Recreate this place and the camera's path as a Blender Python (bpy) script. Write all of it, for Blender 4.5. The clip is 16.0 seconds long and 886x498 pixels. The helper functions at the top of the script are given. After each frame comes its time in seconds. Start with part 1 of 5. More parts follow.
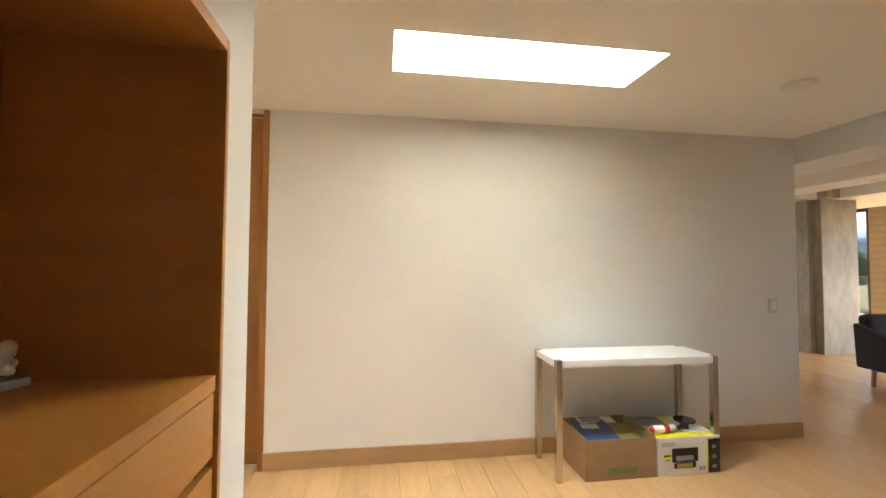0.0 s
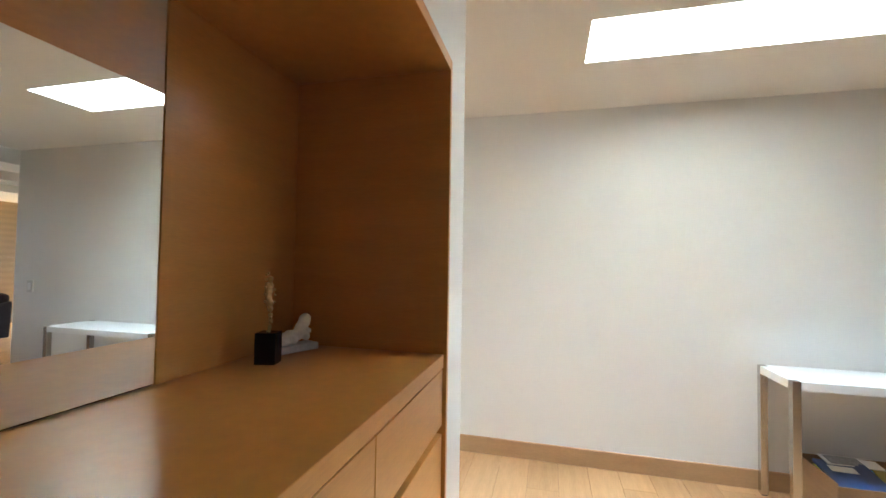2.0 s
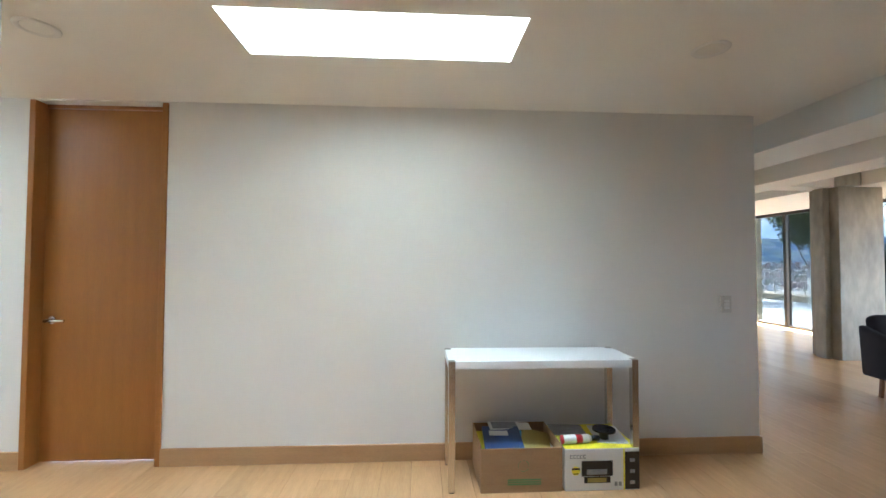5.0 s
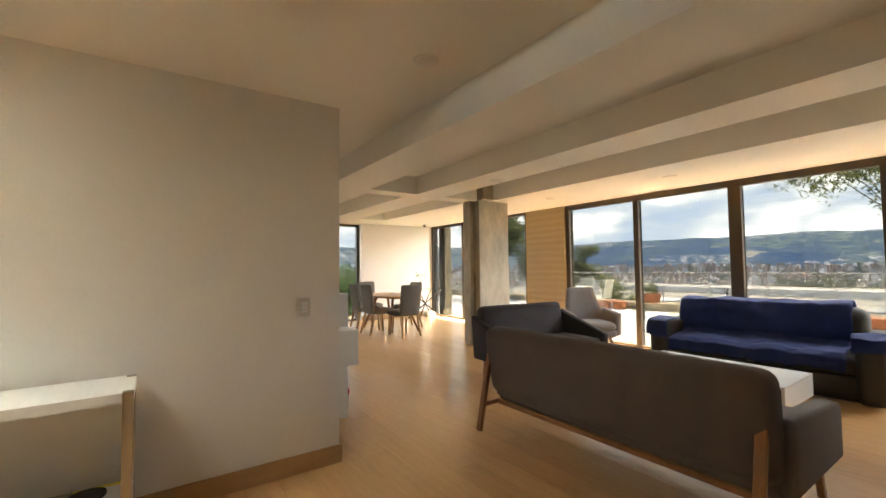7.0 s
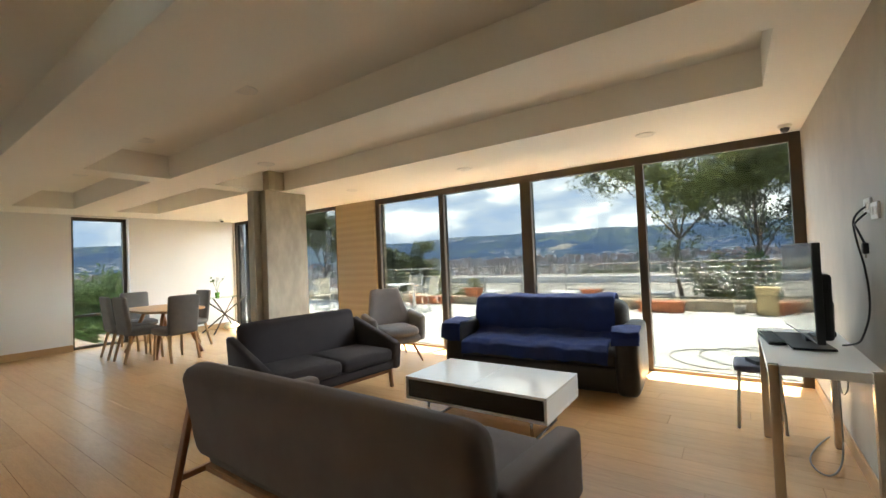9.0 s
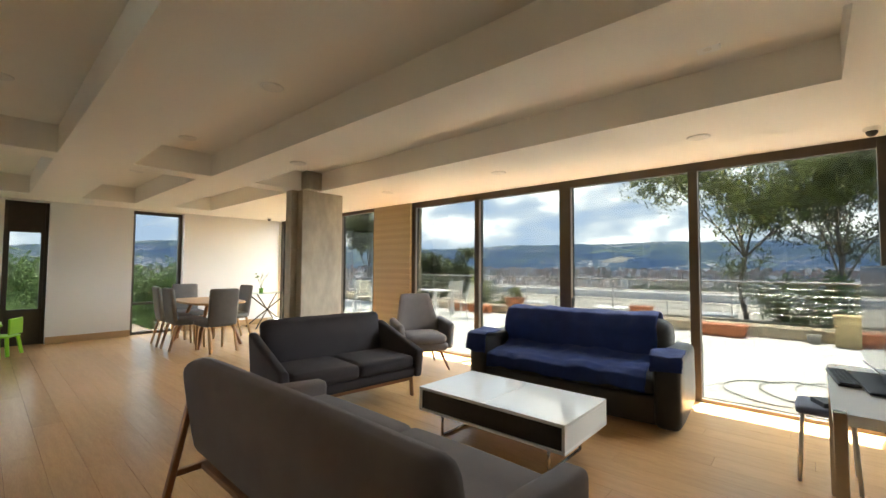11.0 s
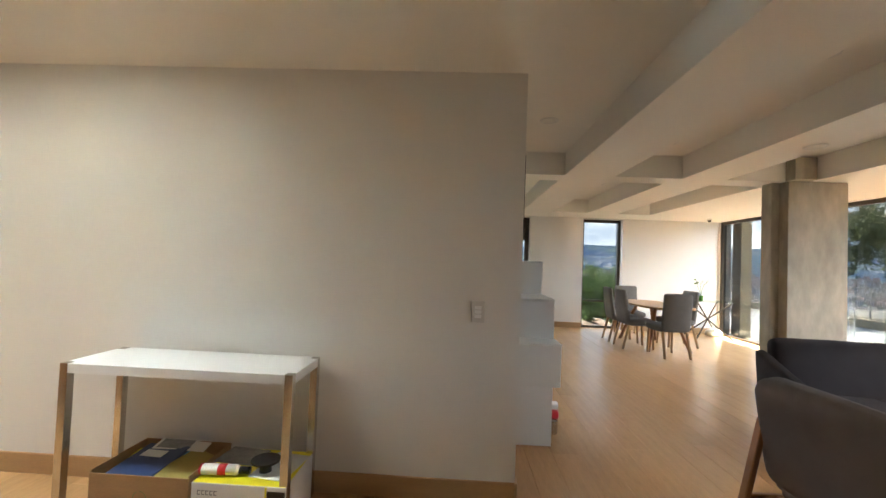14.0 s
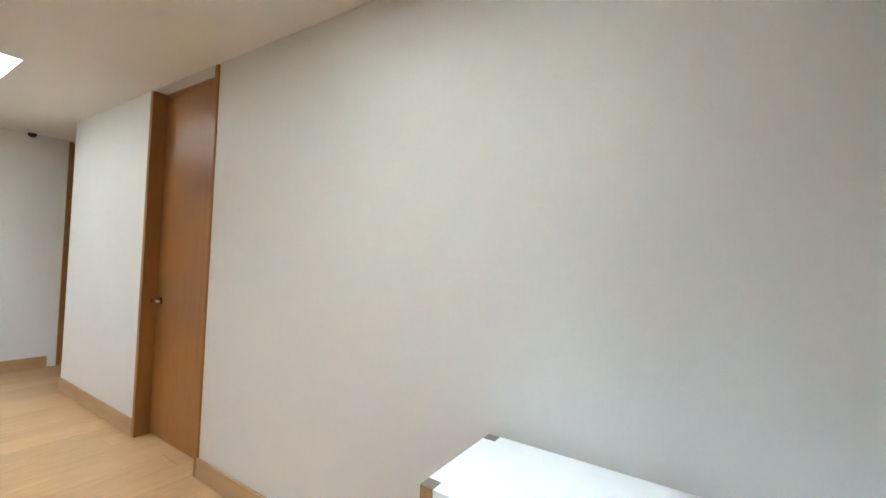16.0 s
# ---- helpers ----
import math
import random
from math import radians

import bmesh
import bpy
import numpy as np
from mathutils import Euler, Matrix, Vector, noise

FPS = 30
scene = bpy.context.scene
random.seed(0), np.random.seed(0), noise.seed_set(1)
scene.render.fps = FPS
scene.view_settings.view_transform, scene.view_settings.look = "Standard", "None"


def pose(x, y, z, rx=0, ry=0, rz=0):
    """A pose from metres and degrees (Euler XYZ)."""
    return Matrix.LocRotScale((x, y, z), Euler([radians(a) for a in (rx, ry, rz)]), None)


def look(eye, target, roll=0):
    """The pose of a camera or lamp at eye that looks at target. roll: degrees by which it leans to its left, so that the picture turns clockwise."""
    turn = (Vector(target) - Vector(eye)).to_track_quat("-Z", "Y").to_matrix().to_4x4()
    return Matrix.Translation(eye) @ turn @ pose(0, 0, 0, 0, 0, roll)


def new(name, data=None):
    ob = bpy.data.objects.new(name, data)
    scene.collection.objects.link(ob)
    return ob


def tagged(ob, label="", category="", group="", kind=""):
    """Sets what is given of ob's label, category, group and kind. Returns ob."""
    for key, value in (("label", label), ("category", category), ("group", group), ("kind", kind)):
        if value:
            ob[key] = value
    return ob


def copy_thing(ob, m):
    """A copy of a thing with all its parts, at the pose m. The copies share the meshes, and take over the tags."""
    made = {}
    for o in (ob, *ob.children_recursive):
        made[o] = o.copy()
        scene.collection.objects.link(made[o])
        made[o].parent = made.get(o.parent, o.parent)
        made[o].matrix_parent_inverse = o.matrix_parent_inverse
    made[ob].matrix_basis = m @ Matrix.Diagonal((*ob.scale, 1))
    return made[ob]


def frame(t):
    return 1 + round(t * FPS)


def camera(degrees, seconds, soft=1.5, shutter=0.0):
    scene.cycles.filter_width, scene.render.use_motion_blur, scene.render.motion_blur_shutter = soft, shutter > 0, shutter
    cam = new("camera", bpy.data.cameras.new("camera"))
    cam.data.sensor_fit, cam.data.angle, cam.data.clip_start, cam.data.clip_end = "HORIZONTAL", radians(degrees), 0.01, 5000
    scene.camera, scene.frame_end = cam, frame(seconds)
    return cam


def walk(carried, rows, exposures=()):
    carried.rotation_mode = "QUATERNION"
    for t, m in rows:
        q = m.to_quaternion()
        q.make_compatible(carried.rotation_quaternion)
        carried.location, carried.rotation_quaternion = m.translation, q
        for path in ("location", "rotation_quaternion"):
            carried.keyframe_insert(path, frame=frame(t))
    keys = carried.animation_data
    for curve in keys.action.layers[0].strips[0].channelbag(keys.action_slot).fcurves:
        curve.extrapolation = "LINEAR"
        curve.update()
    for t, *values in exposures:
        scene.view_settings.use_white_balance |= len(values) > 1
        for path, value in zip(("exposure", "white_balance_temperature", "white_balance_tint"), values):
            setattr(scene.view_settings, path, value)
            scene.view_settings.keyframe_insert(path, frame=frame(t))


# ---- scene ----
cam = camera(93.8, 16.0)
PATH = [
    (0, (0.204, 0.106, 1.382), (0.495, 2.083, 1.455), 0.3),
    (0.5, (0.117, 0.076, 1.353), (0.127, 2.075, 1.437), -0.0),
    (1, (0.054, 0.037, 1.34), (-0.14, 2.026, 1.424), -0.0),
    (1.5, (0.032, 0.016, 1.35), (-0.33, 1.982, 1.418), 0.6),
    (2, (0.074, 0.059, 1.365), (-0.423, 1.995, 1.428), 0.9),
    (2.5, (0.175, 0.1, 1.373), (-0.423, 2.007, 1.439), 0.9),
    (3, (0.332, 0.132, 1.38), (-0.325, 2.02, 1.444), 0.7),
    (3.5, (0.548, 0.157, 1.388), (-0.086, 2.053, 1.454), 0.4),
    (4, (0.783, 0.126, 1.395), (0.287, 2.063, 1.46), 0.1),
    (4.5, (0.945, 0.119, 1.378), (0.71, 2.104, 1.444), 0.1),
    (5, (1.134, 0.176, 1.36), (1.248, 2.171, 1.421), 0.2),
    (7.5, (2.914, 0.289, 1.307), (4.239, 1.785, 1.381), -1.7),
    (8, (3.262, 0.275, 1.338), (4.747, 1.614, 1.392), -2.7),
    (8.5, (3.549, 0.303, 1.329), (5.155, 1.494, 1.391), -2.6),
    (8.7, (3.618, 0.319, 1.354), (5.254, 1.468, 1.404), -2.5),
    (11, (3.988, 0.253, 1.343), (5.475, 1.587, 1.431), 0.3),
    (11.5, (3.965, 0.298, 1.37), (5.337, 1.75, 1.448), 0.5),
    (12, (3.894, 0.361, 1.347), (5.088, 1.963, 1.435), 1.2),
    (12.5, (3.807, 0.414, 1.343), (4.734, 2.184, 1.427), 1.8),
    (13, (3.672, 0.489, 1.348), (4.266, 2.397, 1.429), 2.3),
    (13.5, (3.461, 0.571, 1.345), (3.71, 2.555, 1.417), 2.5),
    (14, (3.237, 0.686, 1.335), (3.149, 2.683, 1.397), 2.3),
    (14.5, (3.017, 0.925, 1.312), (2.659, 2.891, 1.375), 2.1),
    (15, (2.732, 1.246, 1.326), (2.136, 3.155, 1.368), 2.2),
    (15.5, (2.325, 1.529, 1.355), (1.492, 3.347, 1.399), 2.2),
    (16, (1.917, 1.771, 1.34), (0.821, 3.443, 1.383), 2.5),
]
EXPOSURES = [(0, 4.7, 6700, 9), (0.5, 4.85, 5400, 6), (1.5, 4.8, 5300, 6), (2.2, 4.75, 5800, 7), (3, 4.65, 7500, 9), (3.8, 4.6, 7500, 10), (4.5, 4.5, 5700, 6), (5, 4.5, 5200, 4),
             (7.3, 4.4, 7700, 9), (8.5, 4.25, 6600, 3), (12, 4.25, 6900, 5), (13, 4.3, 7500, 8), (14, 4.35, 6400, 8), (15, 4.45, 6100, 8), (16, 4.4, 5500, 7)]
walk(cam, [(t, look(eye, target, roll)) for t, eye, target, roll in PATH], EXPOSURES)

# ---- light ----
world = bpy.data.worlds.new("world")
scene.world = world
world.use_nodes = True
wn = world.node_tree.nodes
sky = wn.new("ShaderNodeTexSky")
sky.sky_type = "NISHITA"
sky.sun_disc = False
sky.sun_elevation = radians(78)
sky.sun_rotation = radians(100)
sky.altitude = 2600
sky.dust_density = 3.0
wn["Background"].inputs["Strength"].default_value = 0.15
world.node_tree.links.new(sky.outputs[0], wn["Background"].inputs["Color"])
sun = new("sun", bpy.data.lights.new("sun", "SUN"))
sun.data.energy, sun.data.angle, sun.data.color = 5.0, radians(1.0), (1.0, 0.95, 0.87)
sun.matrix_world = look((18.5, -3, 75), (0, 0, 0))
# daylight that the two skylights let in
for cx, cy, sx in ((0.935, 2.1575, 1.35), (-2.305, 2.22, 1.27)):
    lamp = new("skylight_daylight", bpy.data.lights.new("skylight_daylight", "AREA"))
    lamp.data.shape, lamp.data.size, lamp.data.size_y = "RECTANGLE", sx, 0.39
    lamp.data.energy, lamp.data.color = 5.4 if cx > 0 else 4.0, (0.90, 0.97, 1.0)
    lamp.location = (cx, cy, 3.22)


# ---- materials ----
def mat(name, col, rough=0.6, metal=0.0, scale=8.0, vary=0.12, bump=0.05, fine=120.0, stretch=(1, 1, 1), island=0.0, coat=0.0, emit=0.0):
    m = bpy.data.materials.new(name)
    m.use_nodes = True
    nt = m.node_tree
    n, l = nt.nodes, nt.links
    b = n["Principled BSDF"]
    tc = n.new("ShaderNodeTexCoord")
    mp = n.new("ShaderNodeMapping")
    mp.inputs["Scale"].default_value = stretch
    l.new(tc.outputs["Object"], mp.inputs["Vector"])
    big, small = n.new("ShaderNodeTexNoise"), n.new("ShaderNodeTexNoise")
    big.inputs["Scale"].default_value, small.inputs["Scale"].default_value = scale, fine
    big.inputs["Detail"].default_value = small.inputs["Detail"].default_value = 4
    for t in (big, small):
        l.new(mp.outputs[0], t.inputs["Vector"])
    add = n.new("ShaderNodeMath")
    add.operation = "ADD"
    l.new(big.outputs["Fac"], add.inputs[0])
    l.new(small.outputs["Fac"], add.inputs[1])
    total = add
    if island:
        info = n.new("ShaderNodeObjectInfo")
        geo = n.new("ShaderNodeNewGeometry")
        s = n.new("ShaderNodeMath")
        s.operation = "ADD"
        l.new(info.outputs["Random"], s.inputs[0])
        l.new(geo.outputs["Random Per Island"], s.inputs[1])
        f = n.new("ShaderNodeMath")
        f.operation = "FRACT"
        l.new(s.outputs[0], f.inputs[0])
        k = n.new("ShaderNodeMath")
        k.operation = "MULTIPLY_ADD"
        l.new(f.outputs[0], k.inputs[0])
        k.inputs[1].default_value = island
        l.new(add.outputs[0], k.inputs[2])
        total = k
    ramp = n.new("ShaderNodeMapRange")
    ramp.inputs["From Min"].default_value, ramp.inputs["From Max"].default_value = 0.6, 1.4 + island
    ramp.inputs["To Min"].default_value, ramp.inputs["To Max"].default_value = 1 - vary, 1 + vary
    l.new(total.outputs[0], ramp.inputs["Value"])
    mul = n.new("ShaderNodeVectorMath")
    mul.operation = "SCALE"
    mul.inputs[0].default_value = col
    l.new(ramp.outputs[0], mul.inputs["Scale"])
    l.new(mul.outputs[0], b.inputs["Base Color"])
    b.inputs["Roughness"].default_value, b.inputs["Metallic"].default_value = rough, metal
    b.inputs["Coat Weight"].default_value = coat
    b.inputs["Coat Roughness"].default_value = 0.08
    if emit:
        l.new(mul.outputs[0], b.inputs["Emission Color"])
        b.inputs["Emission Strength"].default_value = emit
    if bump:
        bp = n.new("ShaderNodeBump")
        bp.inputs["Strength"].default_value, bp.inputs["Distance"].default_value = bump, 0.004
        l.new(small.outputs["Fac"], bp.inputs["Height"])
        l.new(bp.outputs[0], b.inputs["Normal"])
    return m


def glass(name, tint=(0.93, 0.97, 0.96), gloss=0.05):
    m = bpy.data.materials.new(name)
    m.use_nodes = True
    n, l = m.node_tree.nodes, m.node_tree.links
    n.remove(n["Principled BSDF"])
    t, g, mix, fr = n.new("ShaderNodeBsdfTransparent"), n.new("ShaderNodeBsdfGlossy"), n.new("ShaderNodeMixShader"), n.new("ShaderNodeLayerWeight")
    t.inputs[0].default_value = (*tint, 1)
    g.inputs["Roughness"].default_value = 0.02
    pw, sc = n.new("ShaderNodeMath"), n.new("ShaderNodeMath")
    pw.operation, sc.operation = "POWER", "MULTIPLY_ADD"
    fr.inputs["Blend"].default_value = 0.5
    pw.inputs[1].default_value, sc.inputs[1].default_value, sc.inputs[2].default_value = 4.0, 0.5, 0.02
    l.new(fr.outputs["Facing"], pw.inputs[0])
    l.new(pw.outputs[0], sc.inputs[0])
    l.new(sc.outputs[0], mix.inputs[0])
    l.new(t.outputs[0], mix.inputs[1])
    l.new(g.outputs[0], mix.inputs[2])
    l.new(mix.outputs[0], n["Material Output"].inputs["Surface"])
    return m


def wave_mat(name, c1, c2, scale, rough, direction="Z", dist=2.0, bump=0.15):
    m = mat(name, c1, rough)
    n, l = m.node_tree.nodes, m.node_tree.links
    w = n.new("ShaderNodeTexWave")
    w.bands_direction = direction
    w.inputs["Scale"].default_value, w.inputs["Distortion"].default_value = scale, dist
    w.inputs["Detail"].default_value, w.inputs["Detail Scale"].default_value = 3, 0.6
    tc = n.new("ShaderNodeTexCoord")
    l.new(tc.outputs["Object"], w.inputs["Vector"])
    r = n.new("ShaderNodeMix")
    r.data_type = "RGBA"
    r.inputs[6].default_value, r.inputs[7].default_value = (*c1, 1), (*c2, 1)
    l.new(w.outputs["Fac"], r.inputs[0])
    l.new(r.outputs[2], n["Principled BSDF"].inputs["Base Color"])
    return m


GREYWALL = mat("troweled_grey_plaster", (0.39, 0.355, 0.29), 0.5, scale=1.3, vary=0.15, bump=0.1, fine=5, stretch=(1.2, 1.2, 0.8))
WALL = mat("white_paint", (0.76, 0.745, 0.71), 0.55, scale=1.2, vary=0.03, bump=0.06, fine=260)
CEIL = mat("ceiling_paint", (0.84, 0.81, 0.74), 0.6, scale=1.0, vary=0.04, bump=0.08, fine=180)
PLANK = mat("oak_plank", (0.50, 0.295, 0.135), 0.22, scale=3.0, vary=0.19, bump=0.08, fine=14, stretch=(9, 0.9, 9), island=0.5)
GAP = mat("plank_gap", (0.32, 0.19, 0.09), 0.7)
OAK = mat("oak_trim", (0.46, 0.28, 0.13), 0.42, scale=3, vary=0.14, fine=40, stretch=(1, 1, 7))
VENEER = mat("warm_oak_veneer", (0.58, 0.265, 0.062), 0.31, scale=2.5, vary=0.10, bump=0.03, fine=30, stretch=(1.0, 1.0, 9))
DOORWOOD = mat("brown_door_veneer", (0.33, 0.135, 0.026), 0.34, scale=2.5, vary=0.12, bump=0.03, fine=26, stretch=(9, 9, 0.8))
MIRROR = mat("mirror_silver", (0.86, 0.88, 0.87), 0.01, 1.0, vary=0.0, bump=0)
CHROME = mat("chrome", (0.56, 0.53, 0.49), 0.26, 1.0, vary=0.05, bump=0.0)
GOLD = mat("bronze_gold", (0.75, 0.55, 0.26), 0.3, 1.0, scale=30, vary=0.25, bump=0.2)
BLACK = mat("black_lacquer", (0.012, 0.012, 0.013), 0.25, vary=0.2, bump=0.02)
PLASTIC = mat("black_plastic", (0.02, 0.02, 0.022), 0.45, vary=0.2)
WHITEGLOSS = mat("white_lacquer", (0.80, 0.80, 0.77), 0.12, vary=0.02, bump=0.0, coat=0.6)
WHITETOP = mat("white_laminate", (0.82, 0.82, 0.80), 0.3, vary=0.02, bump=0.02)
PLASTER = mat("white_plaster", (0.74, 0.71, 0.65), 0.6, scale=40, vary=0.12, bump=0.3, fine=90)
CARD = mat("brown_cardboard", (0.33, 0.20, 0.095), 0.85, scale=6, vary=0.14, bump=0.1, fine=60, stretch=(1, 1, 5))
PAPER = mat("paper", (0.75, 0.74, 0.70), 0.7, vary=0.05)
NAVYPAPER = mat("navy_cover", (0.02, 0.045, 0.13), 0.35, vary=0.1)
CYANPAPER = mat("cyan_folder", (0.06, 0.35, 0.60), 0.4, vary=0.08)
OCHRE = mat("ochre_envelope", (0.33, 0.26, 0.06), 0.7, vary=0.12)
YELLOW = mat("yellow_print", (0.85, 0.75, 0.02), 0.45, vary=0.04)
RED = mat("red_print", (0.55, 0.02, 0.03), 0.35, vary=0.06)
GREYPRINT = mat("grey_print", (0.25, 0.25, 0.24), 0.5, vary=0.3, scale=25)
GREENPRINT = mat("green_print", (0.10, 0.22, 0.08), 0.8, vary=0.15)
BRONZE = mat("bronze_aluminium", (0.075, 0.058, 0.042), 0.42, 0.5, vary=0.15, bump=0.03)
CONCRETE = mat("raw_concrete", (0.40, 0.36, 0.28), 0.75, scale=2.6, vary=0.26, bump=0.2, fine=9, stretch=(1.4, 1.4, 0.55))
TRAV = wave_mat("travertine", (0.42, 0.335, 0.20), (0.375, 0.297, 0.177), 2.6, 0.7, dist=1.6)
GLASS = glass("window_glass", (0.24, 0.245, 0.245))
TABLEGLASS = glass("table_glass", (0.8, 0.92, 0.88))
GREYFAB = mat("grey_upholstery", (0.132, 0.104, 0.092), 0.9, scale=7, vary=0.16, bump=0.5, fine=420)
PLUMFAB = mat("charcoal_upholstery", (0.036, 0.027, 0.028), 0.9, scale=7, vary=0.2, bump=0.5, fine=420)
ARMFAB = mat("taupe_upholstery", (0.17, 0.148, 0.138), 0.9, scale=8, vary=0.14, bump=0.5, fine=420)
CHAIRFAB = mat("dining_grey_fabric", (0.17, 0.165, 0.155), 0.9, scale=10, vary=0.14, bump=0.4, fine=350)
NAVY = mat("navy_throw", (0.008, 0.024, 0.125), 0.92, scale=9, vary=0.35, bump=0.8, fine=160)
LEATHER = mat("black_leather", (0.018, 0.014, 0.011), 0.36, scale=14, vary=0.3, bump=0.3, fine=220)
LEGWOOD = mat("walnut_leg", (0.27, 0.115, 0.04), 0.4, scale=5, vary=0.18, fine=40, stretch=(5, 5, 1))
LIGHTWOOD = mat("beech_leg", (0.42, 0.24, 0.10), 0.42, scale=5, vary=0.16, fine=40, stretch=(5, 5, 1))
SWITCH = mat("switch_plastic", (0.62, 0.61, 0.57), 0.4, vary=0.03)
LAMPWHITE = mat("downlight_trim", (0.75, 0.74, 0.70), 0.5, vary=0.03)
LAMPIN = mat("downlight_diffuser", (0.74, 0.72, 0.66), 0.4, vary=0.05)
LIME = mat("lime_plastic", (0.30, 0.62, 0.03), 0.35, vary=0.06)
TERRACOTTA = mat("terracotta", (0.48, 0.16, 0.06), 0.75, scale=10, vary=0.2)
TERRTILE = mat("terrace_stone", (0.62, 0.595, 0.53), 0.7, scale=5, vary=0.1, bump=0.15, fine=60, island=0.5)
TERRGROUT = mat("terrace_grout", (0.40, 0.38, 0.33), 0.85)
OCHREPOT = mat("ochre_stoneware", (0.50, 0.37, 0.17), 0.7, scale=8, vary=0.15)
KERB = mat("kerb_stone", (0.42, 0.34, 0.22), 0.8, scale=6, vary=0.16, bump=0.2)
ROOFGREY = mat("roof_screed", (0.28, 0.255, 0.21), 0.85, scale=1.4, vary=0.22, bump=0.2)
STEEL = mat("brushed_steel", (0.52, 0.50, 0.46), 0.35, 0.85, vary=0.08)
CREAM = mat("cream_sling", (0.66, 0.60, 0.46), 0.7, vary=0.05)
BARK = mat("eucalyptus_bark", (0.24, 0.19, 0.15), 0.9, scale=5, vary=0.35, bump=0.6, fine=30, stretch=(4, 4, 1))


def leaf_mat(name, col):
    """Thin leaves: they scatter light back and let some through."""
    m = mat(name, col, 0.5, scale=1.2, vary=0.4, island=0.9, bump=0)
    n, l = m.node_tree.nodes, m.node_tree.links
    b, out = n["Principled BSDF"], n["Material Output"]
    t, mix = n.new("ShaderNodeBsdfTranslucent"), n.new("ShaderNodeMixShader")
    l.new(b.inputs["Base Color"].links[0].from_socket, t.inputs["Color"])
    mix.inputs[0].default_value = 0.45
    l.new(b.outputs[0], mix.inputs[1])
    l.new(t.outputs[0], mix.inputs[2])
    l.new(mix.outputs[0], out.inputs["Surface"])
    return m


LEAF = leaf_mat("eucalyptus_leaf", (0.12, 0.14, 0.062))
LEAFB = leaf_mat("broad_leaf", (0.15, 0.22, 0.07))
LEAFY = leaf_mat("yellow_green_leaf", (0.17, 0.19, 0.05))
CABLE = mat("cable_grey", (0.22, 0.21, 0.19), 0.5)
HOSE = mat("garden_hose", (0.07, 0.075, 0.06), 0.5)
GROUND = mat("hillside_ground", (0.075, 0.10, 0.055), 0.95, scale=0.06, vary=0.4, fine=0.6, bump=0.2)
def hill_mat():
    """Wooded slopes with painted-in blue haze, clearings, hillside quarters and one sandy quarry."""
    m = mat("haze_tinted_mountain", (0.05, 0.085, 0.15), 1.0, bump=0)
    n, l = m.node_tree.nodes, m.node_tree.links
    b, tc = n["Principled BSDF"], n.new("ShaderNodeTexCoord")

    def tex(kind, scale, stretch, lo, hi):
        mp, t, r = n.new("ShaderNodeMapping"), n.new(kind), n.new("ShaderNodeMapRange")
        mp.inputs["Scale"].default_value = stretch
        l.new(tc.outputs["Object"], mp.inputs["Vector"])
        l.new(mp.outputs[0], t.inputs["Vector"])
        t.inputs["Scale"].default_value = scale
        if kind == "ShaderNodeTexNoise":
            t.inputs["Detail"].default_value = 7
        r.inputs["From Min"].default_value, r.inputs["From Max"].default_value = lo, hi
        l.new(t.outputs[0], r.inputs["Value"])
        return r.outputs[0]

    def mix(fac, a, c):
        x = n.new("ShaderNodeMix")
        x.data_type = "RGBA"
        l.new(fac, x.inputs[0])
        if isinstance(a, tuple):
            x.inputs[6].default_value = (*a, 1)
        else:
            l.new(a, x.inputs[6])
        x.inputs[7].default_value = (*c, 1)
        return x.outputs[2]

    def times(a, c):
        x = n.new("ShaderNodeMath")
        x.operation, x.use_clamp = "MULTIPLY", True
        l.new(a, x.inputs[0])
        l.new(c, x.inputs[1])
        return x.outputs[0]

    hazy_woods = mix(tex("ShaderNodeTexNoise", 0.006, (1, 1, 2), 0.35, 0.65), (0.045, 0.085, 0.165), (0.075, 0.115, 0.15))
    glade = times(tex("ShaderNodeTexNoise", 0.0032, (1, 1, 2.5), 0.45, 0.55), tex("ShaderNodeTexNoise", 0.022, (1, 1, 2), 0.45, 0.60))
    green = mix(glade, hazy_woods, (0.16, 0.20, 0.17))
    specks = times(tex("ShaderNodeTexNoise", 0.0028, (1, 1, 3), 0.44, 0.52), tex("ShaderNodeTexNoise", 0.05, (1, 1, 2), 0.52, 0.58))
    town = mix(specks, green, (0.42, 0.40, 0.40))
    sub, ln = n.new("ShaderNodeVectorMath"), n.new("ShaderNodeVectorMath")
    sub.operation, ln.operation = "SUBTRACT", "LENGTH"
    l.new(tc.outputs["Object"], sub.inputs[0])
    sub.inputs[1].default_value = QUARRY
    sc = n.new("ShaderNodeVectorMath")
    sc.operation = "MULTIPLY"
    sc.inputs[1].default_value = (0.35, 1.0, 2.4)
    l.new(sub.outputs[0], sc.inputs[0])
    l.new(sc.outputs[0], ln.inputs[0])
    wob = n.new("ShaderNodeMath")
    wob.operation = "MULTIPLY_ADD"
    l.new(tex("ShaderNodeTexNoise", 0.02, (1, 1, 1), 0.0, 1.0), wob.inputs[0])
    wob.inputs[1].default_value = 60
    l.new(ln.outputs["Value"], wob.inputs[2])
    near = n.new("ShaderNodeMapRange")
    near.inputs["From Min"].default_value, near.inputs["From Max"].default_value = 78, 68
    l.new(wob.outputs[0], near.inputs["Value"])
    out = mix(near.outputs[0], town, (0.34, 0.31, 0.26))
    # the blue-grey tones also glow, standing in for haze over distance
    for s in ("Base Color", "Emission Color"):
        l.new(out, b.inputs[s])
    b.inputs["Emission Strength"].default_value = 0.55
